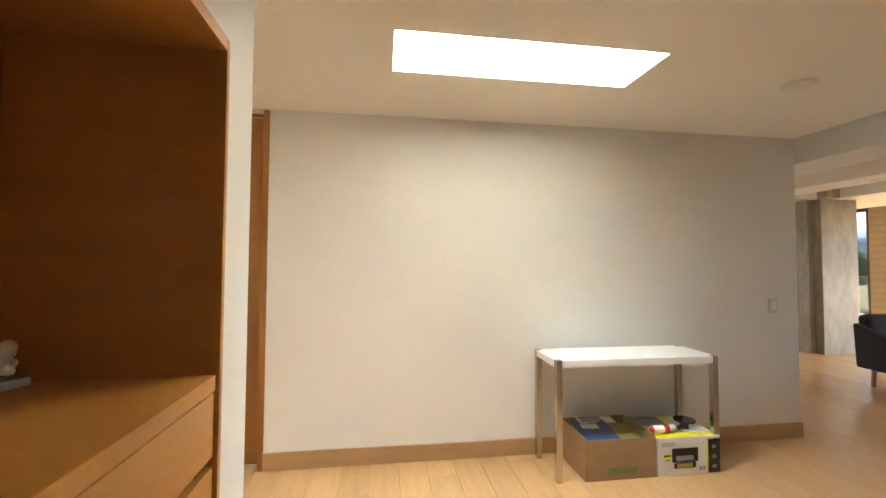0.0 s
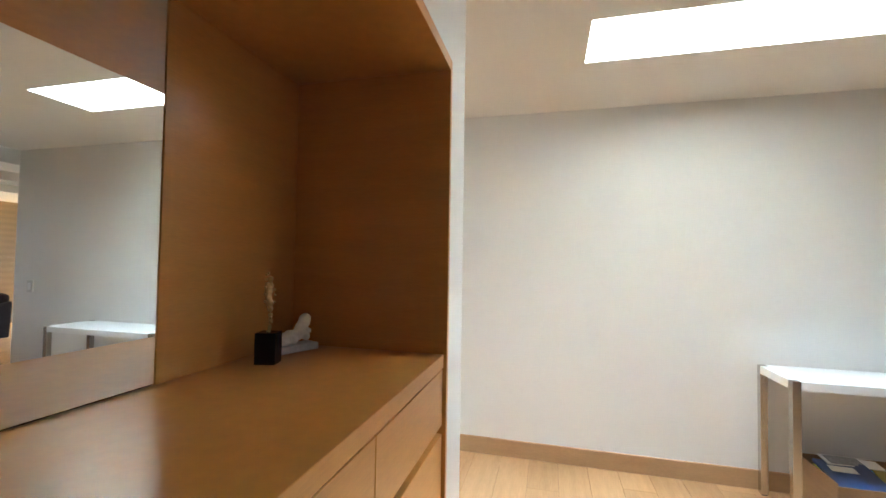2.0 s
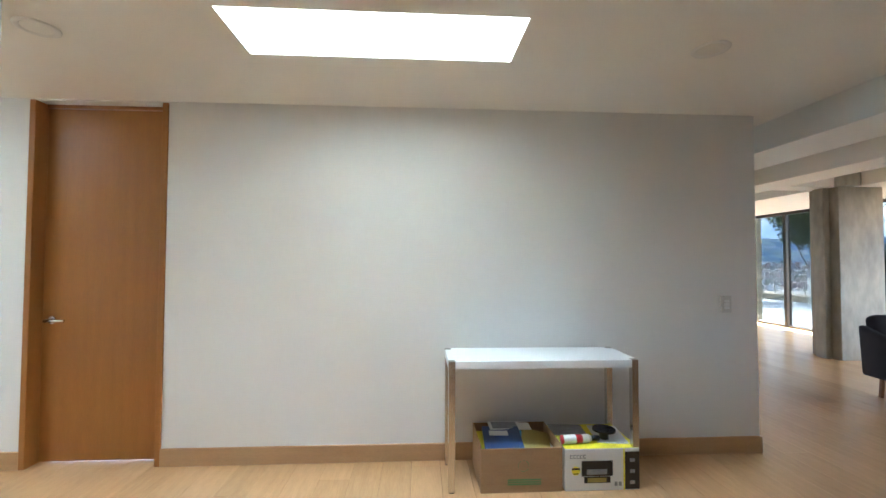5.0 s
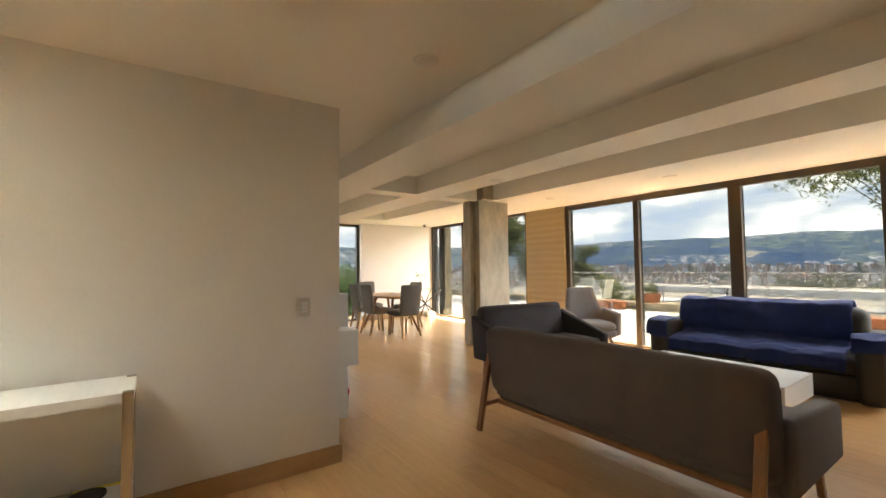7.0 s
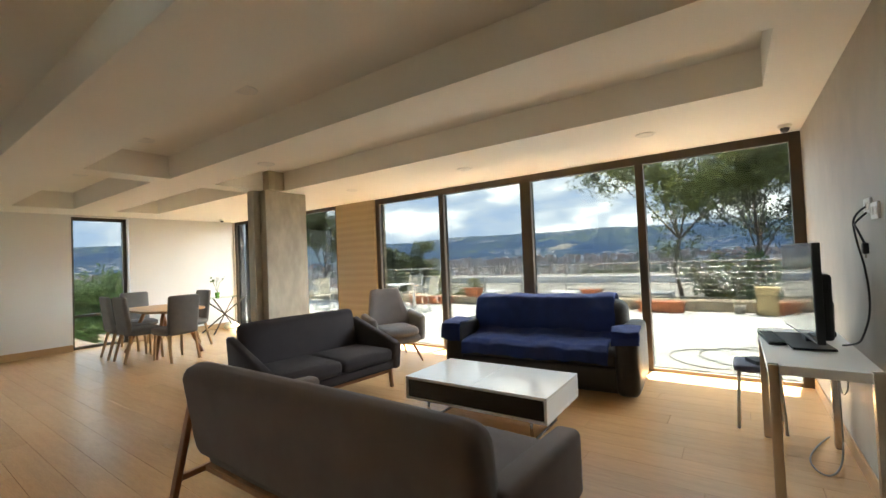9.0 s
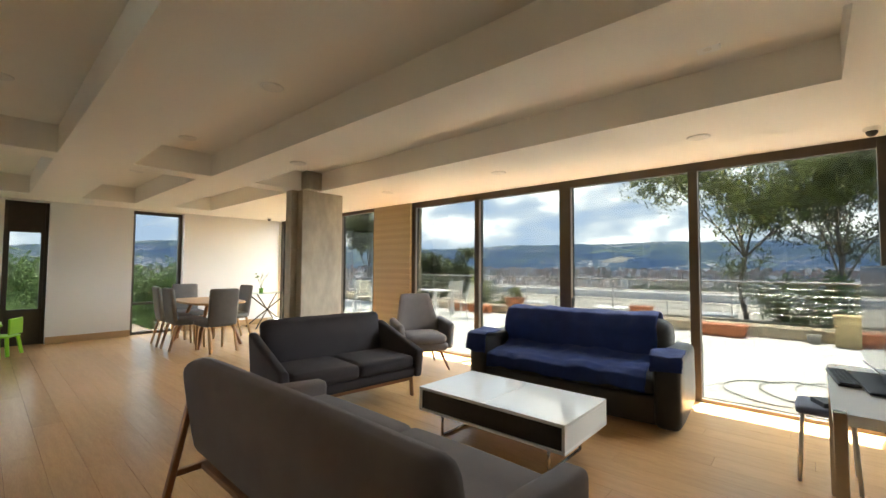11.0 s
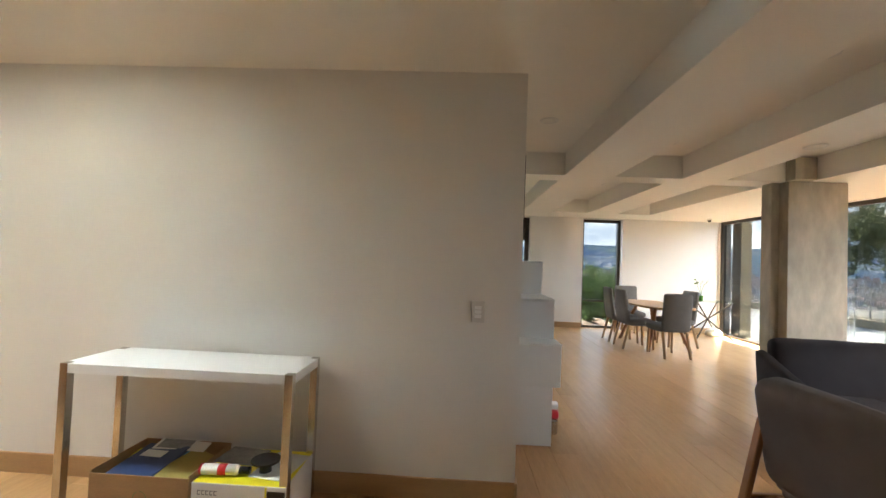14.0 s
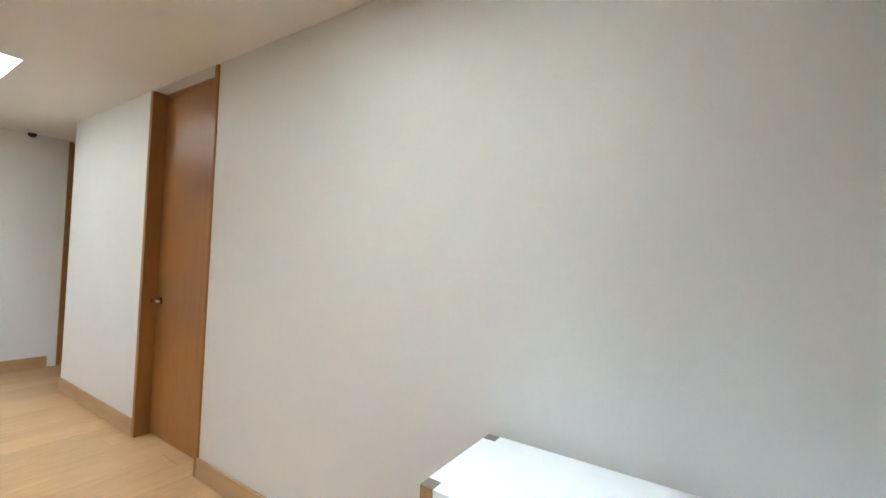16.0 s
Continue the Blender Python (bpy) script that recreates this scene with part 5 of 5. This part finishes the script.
hose_pts = [(9.75 + 0.55 * math.cos(a) * (1 + 0.1 * math.sin(3 * a)) + 0.03 * a, 0.55 + 0.62 * math.sin(a) - 0.05 * a, -0.003) for a in [i * 0.35 for i in range(42)]]
curve_cable("garden_hose", hose_pts, 0.007, HOSE, "loosely coiled garden hose on the terrace", "hose")


def patio_chair(m):
    c = thing("patio_chair", "white metal patio chair with cream sling seat", "chair", m, "terrace chairs")
    pbox("seat", CREAM, c, (-0.23, 0.23, -0.22, 0.22, 0.42, 0.435), 0.004)
    mm = Matrix.Translation((0, -0.22, 0.43)) @ pose(0, 0, 0, 14) @ Matrix.Translation((0, 0.22, -0.43))
    pbox("backrest", CREAM, c, (-0.23, 0.23, -0.228, -0.212, 0.45, 0.95), 0.004, m=mm)
    for sx in (-1, 1):
        bm = bmesh.new()
        tube(bm, [(sx * 0.25, 0.24, 0.0), (sx * 0.25, 0.22, 0.64), (sx * 0.25, -0.26, 0.64)], 0.014, 8)
        part("arm_frame", bm, WHITETOP, c)
        bm = bmesh.new()
        tube(bm, [(sx * 0.25, -0.30, 0.0), (sx * 0.245, -0.22, 0.43), (sx * 0.24, -0.35, 0.96)], 0.014, 8)
        part("rear_frame", bm, WHITETOP, c)
    return c


pc = patio_chair(pose(12.72, 7.35, -0.02, 0, 0, 8))
for m in (pose(11.85, 8.35, -0.02, 0, 0, -85), pose(13.5, 8.5, -0.02, 0, 0, 95), pose(12.1, 10.85, -0.02, 0, 0, 150)):
    copy_thing(pc, m)
pt = thing("patio_table", "white metal patio table on the terrace", "table", pose(12.68, 8.35, -0.02))
pbox("tabletop", WHITETOP, pt, (-0.4, 0.4, -0.4, 0.4, 0.70, 0.73), 0.006)
for sx in (-1, 1):
    for sy in (-1, 1):
        pbox("leg", WHITETOP, pt, (sx * 0.37 - 0.02, sx * 0.37 + 0.02, sy * 0.37 - 0.02, sy * 0.37 + 0.02, 0, 0.70), 0.003)

# neighbouring flat roof beyond the railing
roof2 = thing("neighbour_roof", "flat grey neighbouring roof beyond the railing", "roof", kind="structure")
pbox("slab", ROOFGREY, roof2, (17.0, 42.0, -16, 26, -2.6, -0.45), 0.02)
for k in range(7):
    pbox("roof_vent", WALL, roof2, (20.0, 20.9, -8 + k * 3.4, -6.8 + k * 3.4, -0.448, -0.15), 0.02)
pbox("parapet", KERB, roof2, (18.6, 18.9, -16, 26, -0.448, -0.12), 0.02)
pbox("parapet", WALL, roof2, (30.0, 30.3, -16, 26, -0.448, -0.05), 0.02)


# ---- trees ----
def tree(name, label, x, y, z0, spread, fork, top, n, seed, leaf, size, flat=0.7, limbs=9, girth=0.012, bare=1, droop=0.0, leader=0.0):
    """leader: how far the trunk runs on through the crown; bare: how many of a limb's four stretches carry no leaves; droop: how far the leaf clumps hang."""
    rnd = random.Random(seed)
    t = thing(name, label, "tree", pose(x, y, z0))
    bm = bmesh.new()
    p = Vector((0, 0, 0))
    r = girth * top
    for i in range(5):
        q = Vector((rnd.uniform(-.04, .04) * i, rnd.uniform(-.04, .04) * i, fork * (i + 1) / 5))
        rod(bm, p, q, r, r * 0.92, 8)
        p, r = q, r * 0.92
    stem = [(p, r)]
    for i in range(1, 5):
        if leader:
            q = p + Vector((rnd.uniform(-.1, .1), rnd.uniform(-.1, .1), (top - fork) * leader / 4))
            rod(bm, p, q, r, r * 0.8, 7)
            p, r = q, r * 0.8
            stem.append((p, r))
    tips = [stem[-1][0]]
    for k in range(limbs):
        p, r = stem[k % len(stem)]
        a = 2 * math.pi * k / limbs + rnd.uniform(-.3, .3)
        reach = spread * rnd.uniform(0.4, 0.95)
        up = (top - p.z) * rnd.uniform(0.4, 0.92) if not leader else (top - p.z) * rnd.uniform(0.15, 0.8)
        b, rr = p, r * 0.55
        for i in range(1, 5):
            f = i / 4
            q = p + Vector((math.cos(a) * reach * f + rnd.uniform(-.12, .12), math.sin(a) * reach * f + rnd.uniform(-.12, .12), up * f ** 0.8))
            rod(bm, b, q, rr, rr * 0.68, 6)
            b, rr = q, rr * 0.68
            if i > bare:
                tips.append(q)
                for _ in range(2):
                    s = q + Vector((rnd.uniform(-1, 1), rnd.uniform(-1, 1), rnd.uniform(-0.3, 0.8))) * spread * 0.24
                    rod(bm, q, s, rr * 0.5, rr * 0.2, 5)
                    tips.append(s)
    part("trunk", bm, BARK, t, smooth=True)
    bm = bmesh.new()
    for q in tips:
        w = spread * rnd.uniform(0.09, 0.22)
        for j in range(3):
            c = q + Vector((rnd.uniform(-w, w), rnd.uniform(-w, w), rnd.uniform(-w, w) * flat - droop * j * 0.5))
            leafy(bm, c, w * rnd.uniform(0.6, 1.1), n // len(tips) // 3, size, rnd, flat)
    part("crown", bm, leaf, t)
    return t


tree("eucalyptus_tree", "tall open eucalyptus with several bare limbs", 19.5, 1.90, -3.0, 2.9, 4.7, 8.1, 18000, 3, LEAFY, 0.08, 0.8, 10, 0.011, 2, 0.2)
tree("eucalyptus_tree", "dense dark eucalyptus with drooping foliage", 20.5, -0.30, -3.0, 2.3, 3.9, 8.6, 20000, 8, LEAF, 0.075, 0.9, 16, 0.012, 1, 0.2, 0.7)
tree("eucalyptus_tree", "dense dark eucalyptus with drooping foliage", 23.0, -2.6, -3.0, 2.8, 3.4, 10.0, 18000, 9, LEAF, 0.085, 0.9, 16, 0.011, 1, 0.2, 0.7)
tree("bushy_tree", "low dark shrubby tree under the eucalyptus", 19.2, 0.35, -3.0, 1.4, 1.8, 4.2, 9000, 41, LEAFB, 0.07, 0.8, 11, 0.01, 0)
tree("bushy_tree", "rounded olive-green tree below the terrace", 20.0, 14.7, -5.0, 1.9, 3.4, 7.6, 30000, 12, LEAF, 0.12, 0.9, 18, 0.012, 0, 0.15, 0.5)
tree("eucalyptus_tree", "slim tree with drooping leaves close to the terrace", 13.9, 12.9, -2.5, 1.5, 3.4, 6.8, 14000, 15, LEAF, 0.075, 1.0, 14, 0.010, 1, 0.3, 0.6)
tree("bushy_tree", "bright green shrub behind the railing", 16.3, 9.1, -2.8, 0.9, 1.6, 3.9, 5000, 21, LEAFY, 0.06, 0.9, 10, 0.01, 0)
tree("bushy_tree", "dark green garden tree beyond the flat roof", 48, 11.4, -5.6, 2.6, 2.0, 6.0, 7000, 22, LEAF, 0.16, 0.8, 11, 0.012, 0)
tree("bushy_tree", "dark green garden tree beyond the flat roof", 47, 7.2, -5.6, 2.4, 2.0, 5.3, 7000, 23, LEAF, 0.16, 0.8, 11, 0.012, 0)
tree("bushy_tree", "dark green garden tree beyond the flat roof", 50, 20.0, -6.0, 2.6, 2.0, 5.2, 7000, 24, LEAF, 0.16, 0.8, 11, 0.012, 0)
for k, (x, y, s, h, z) in enumerate(((5.0, 26, 3.2, 7.6, -5.5), (8.6, 27, 3.0, 6.9, -5.5), (11.5, 28, 3.0, 7.4, -5.5), (2.0, 30, 3.2, 7.8, -5.5), (7.0, 20.5, 2.3, 5.0, -5.0), (15.5, 30, 3.0, 6.6, -5.5), (4.0, 21.0, 2.4, 5.6, -5.0))):
    tree("bushy_tree", "leafy bright green garden tree", x, y, z, s, h * 0.35, h, 16000, 30 + k, LEAFB, 0.14, 0.8, 18, 0.012, 0, 0.1, 0.5)

# ---- land, city, mountains, sky ----
vs, fs = [], []
NX, NY = 90, 110


def land(x, y):
    d = math.hypot(max(0, x - 18), max(0, y - 18))
    base = -0.9 - 1.8 * min(1, max(0, (max(x - 15, y - 10.6)) / 6)) - 0.105 * max(0, d - 10) * (1 if d < 420 else 0) - (43 if d >= 420 else 0)
    base += 0.045 * max(0, min(d, 1800) - 700)
    return base + noise.noise((x * 0.02, y * 0.02, 0)) * min(4, d * 0.02)


gx = [-60 + 3060 * (i / NX) ** 2.6 for i in range(NX + 1)]
gy = [-2600 + 5200 * j / NY for j in range(NY + 1)]
gy = [math.copysign(abs(v / 2600) ** 2.4 * 2600, v) for v in gy]
for X in gx:
    for Y in gy:
        vs.append((X, Y, land(X, Y)))
for i in range(NX):
    for j in range(NY):
        a = i * (NY + 1) + j
        fs.append((a, a + NY + 1, a + NY + 2, a + 1))
me = bpy.data.meshes.new("ground")
me.from_pydata(vs, [], fs)
me.materials.append(GROUND)
tagged(new("ground", me), "green hillside falling to a wide valley", "ground", kind="structure")

rc = random.Random(77)
cv, cf = [], []
for _ in range(24000):
    ang = rc.uniform(-0.75, 1.75)
    d = 470 + 1150 * rc.random() ** 0.9
    x, y = d * math.cos(ang), d * math.sin(ang)
    if x < 40:
        continue
    w, l, h = rc.uniform(4, 10), rc.uniform(4, 10), rc.choice((2, 2, 3, 3, 3, 4, 5, 7, 14)) * (0.55 + d / 2400)
    z = land(x, y) - 1
    k = len(cv)
    cv += [(x, y, z), (x + w, y, z), (x + w, y + l, z), (x, y + l, z), (x, y, z + h), (x + w, y, z + h), (x + w, y + l, z + h), (x, y + l, z + h)]
    cf += [tuple(i + k for i in f) for f in ((4, 5, 6, 7), (0, 1, 5, 4), (1, 2, 6, 5), (2, 3, 7, 6), (3, 0, 4, 7))]
me = bpy.data.meshes.new("city")
me.from_pydata(cv, [], cf)
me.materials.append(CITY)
tagged(new("city", me), "distant brick-coloured city blocks in the valley, paled by painted-in haze", "city", kind="stuff")

vs, fs = [], []
A, R = 320, 20
for i in range(A + 1):
    ang = -0.9 + 2.9 * i / A
    ridge = np.interp(math.degrees(ang), (-50, 0, 12, 24, 31, 36, 44, 60, 76, 88, 120), (112, 116, 127, 118, 122, 103, 96, 112, 116, 74, 90))
    ridge += 10 * noise.noise((ang * 9, 4.1, 0)) + 4 * noise.noise((ang * 30, 2.0, 0))
    for j in range(R + 1):
        f = j / R
        d = 1500 + 700 * f
        vs.append((d * math.cos(ang), d * math.sin(ang), -12 + (12 + ridge) * f ** 0.8 + (22 * noise.noise((ang * 11, f * 3, 7)) + 10 * noise.noise((ang * 30, f * 6, 2))) * f * (1 - f) * 3))
for i in range(A):
    for j in range(R):
        a = i * (R + 1) + j
        fs.append((a, a + R + 1, a + R + 2, a + 1))
me = bpy.data.meshes.new("mountain_range")
me.from_pydata(vs, [], fs)
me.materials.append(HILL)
for p in me.polygons:
    p.use_smooth = True
tagged(new("backdrop_mountains", me), "mountain range across the valley, painted hazy blue and faintly glowing", "mountains", kind="structure")

vs, fs = [], []
A, R = 64, 16
for i in range(A + 1):
    ang = -1.3 + 3.7 * i / A
    for j in range(R + 1):
        el = -0.06 + 1.0 * j / R
        vs.append((2700 * math.cos(ang) * math.cos(el), 2700 * math.sin(ang) * math.cos(el), 2700 * math.sin(el)))
for i in range(A):
    for j in range(R):
        a = i * (R + 1) + j
        fs.append((a, a + R + 1, a + R + 2, a + 1))
me = bpy.data.meshes.new("backdrop_sky")
me.from_pydata(vs, [], fs)
me.materials.append(CLOUD)
tagged(new("backdrop_sky", me), "bright sky of broken white and grey clouds", "sky", kind="structure")


# ---- floors, last ----
floor_ob = link("floor", (lambda b: (box(b, -4.2, XE + 0.12, -2.0, 10.3, -0.2, -0.006), b)[1])(bmesh.new()), GAP)
tagged(floor_ob, "wide warm oak plank floor with a satin sheen", "floor", kind="structure")
PW, PL = 0.19, 1.9


def plank_verts(x, y, z=0.0):
    a, b, g, c = PW - 0.001, PL - 0.001, -0.006, 0.0006
    lo = [(x, y, g), (x + a, y, g), (x + a, y + b, g), (x, y + b, g)]
    hi = [(x + c, y + c, z), (x + a - c, y + c, z), (x + a - c, y + b - c, z), (x + c, y + b - c, z)]
    return lo + hi


PF = [(4, 5, 6, 7), (0, 1, 5, 4), (1, 2, 6, 5), (2, 3, 7, 6), (3, 0, 4, 7)]
plank_mesh = bpy.data.meshes.new("plank")
plank_mesh.from_pydata(plank_verts(0, 0), [], PF)
plank_mesh.materials.append(PLANK)
rest_v, rest_f, count = [], [], 0
col_i = 0
x = XE + 0.02 - PW
while x > -4.1:
    y = -2.0 - (col_i * 0.683) % PL
    while y < 10.2:
        cx, cy = x + PW / 2, y + PL / 2
        hall = cy < 4.2 and x > -4.1 and not (cx < -0.4 and cy < 0.6)
        room = cx > 2.3 and cy > 2.0
        if (hall or room) and not (cx > 5.2 and cy < -1.2):
            if count < 300 and -0.6 < cx < 8.9 and -0.9 < cy < 8.2 and (cx > 3.2 or cy < 3.2) and not (cx < 2 and cy < 0):
                o = new("plank", plank_mesh)
                o.location = (x, y, 0)
                o.parent = floor_ob
                count += 1
            else:
                k = len(rest_v)
                rest_v += plank_verts(x, y)
                rest_f += [tuple(i + k for i in f) for f in PF]
        y += PL
    x -= PW
    col_i += 1
me = bpy.data.meshes.new("far_planks")
me.from_pydata(rest_v, [], rest_f)
me.materials.append(PLANK)
o = new("far_planks", me)
o.parent = floor_ob
o["kind"] = "stuff"

terr = link("terrace", (lambda b: (box(b, XE + 0.13, 14.6, -9.0, 16.0, -0.4, -0.026), b)[1])(bmesh.new()), TERRGROUT)
tagged(terr, "pale sunlit stone-tiled terrace", "terrace", kind="structure")
tm = bpy.data.meshes.new("tile")
tb = bmesh.new()
box(tb, 0, 0.894, 0, 0.894, -0.026, -0.020)
tb.to_mesh(tm)
tb.free()
tm.materials.append(TERRTILE)
for i in range(6):
    for j in range(27):
        o = new("tile", tm)
        o.location = (XE + 0.135 + i * 0.9, -8.6 + j * 0.9, 0)
        o.parent = terr
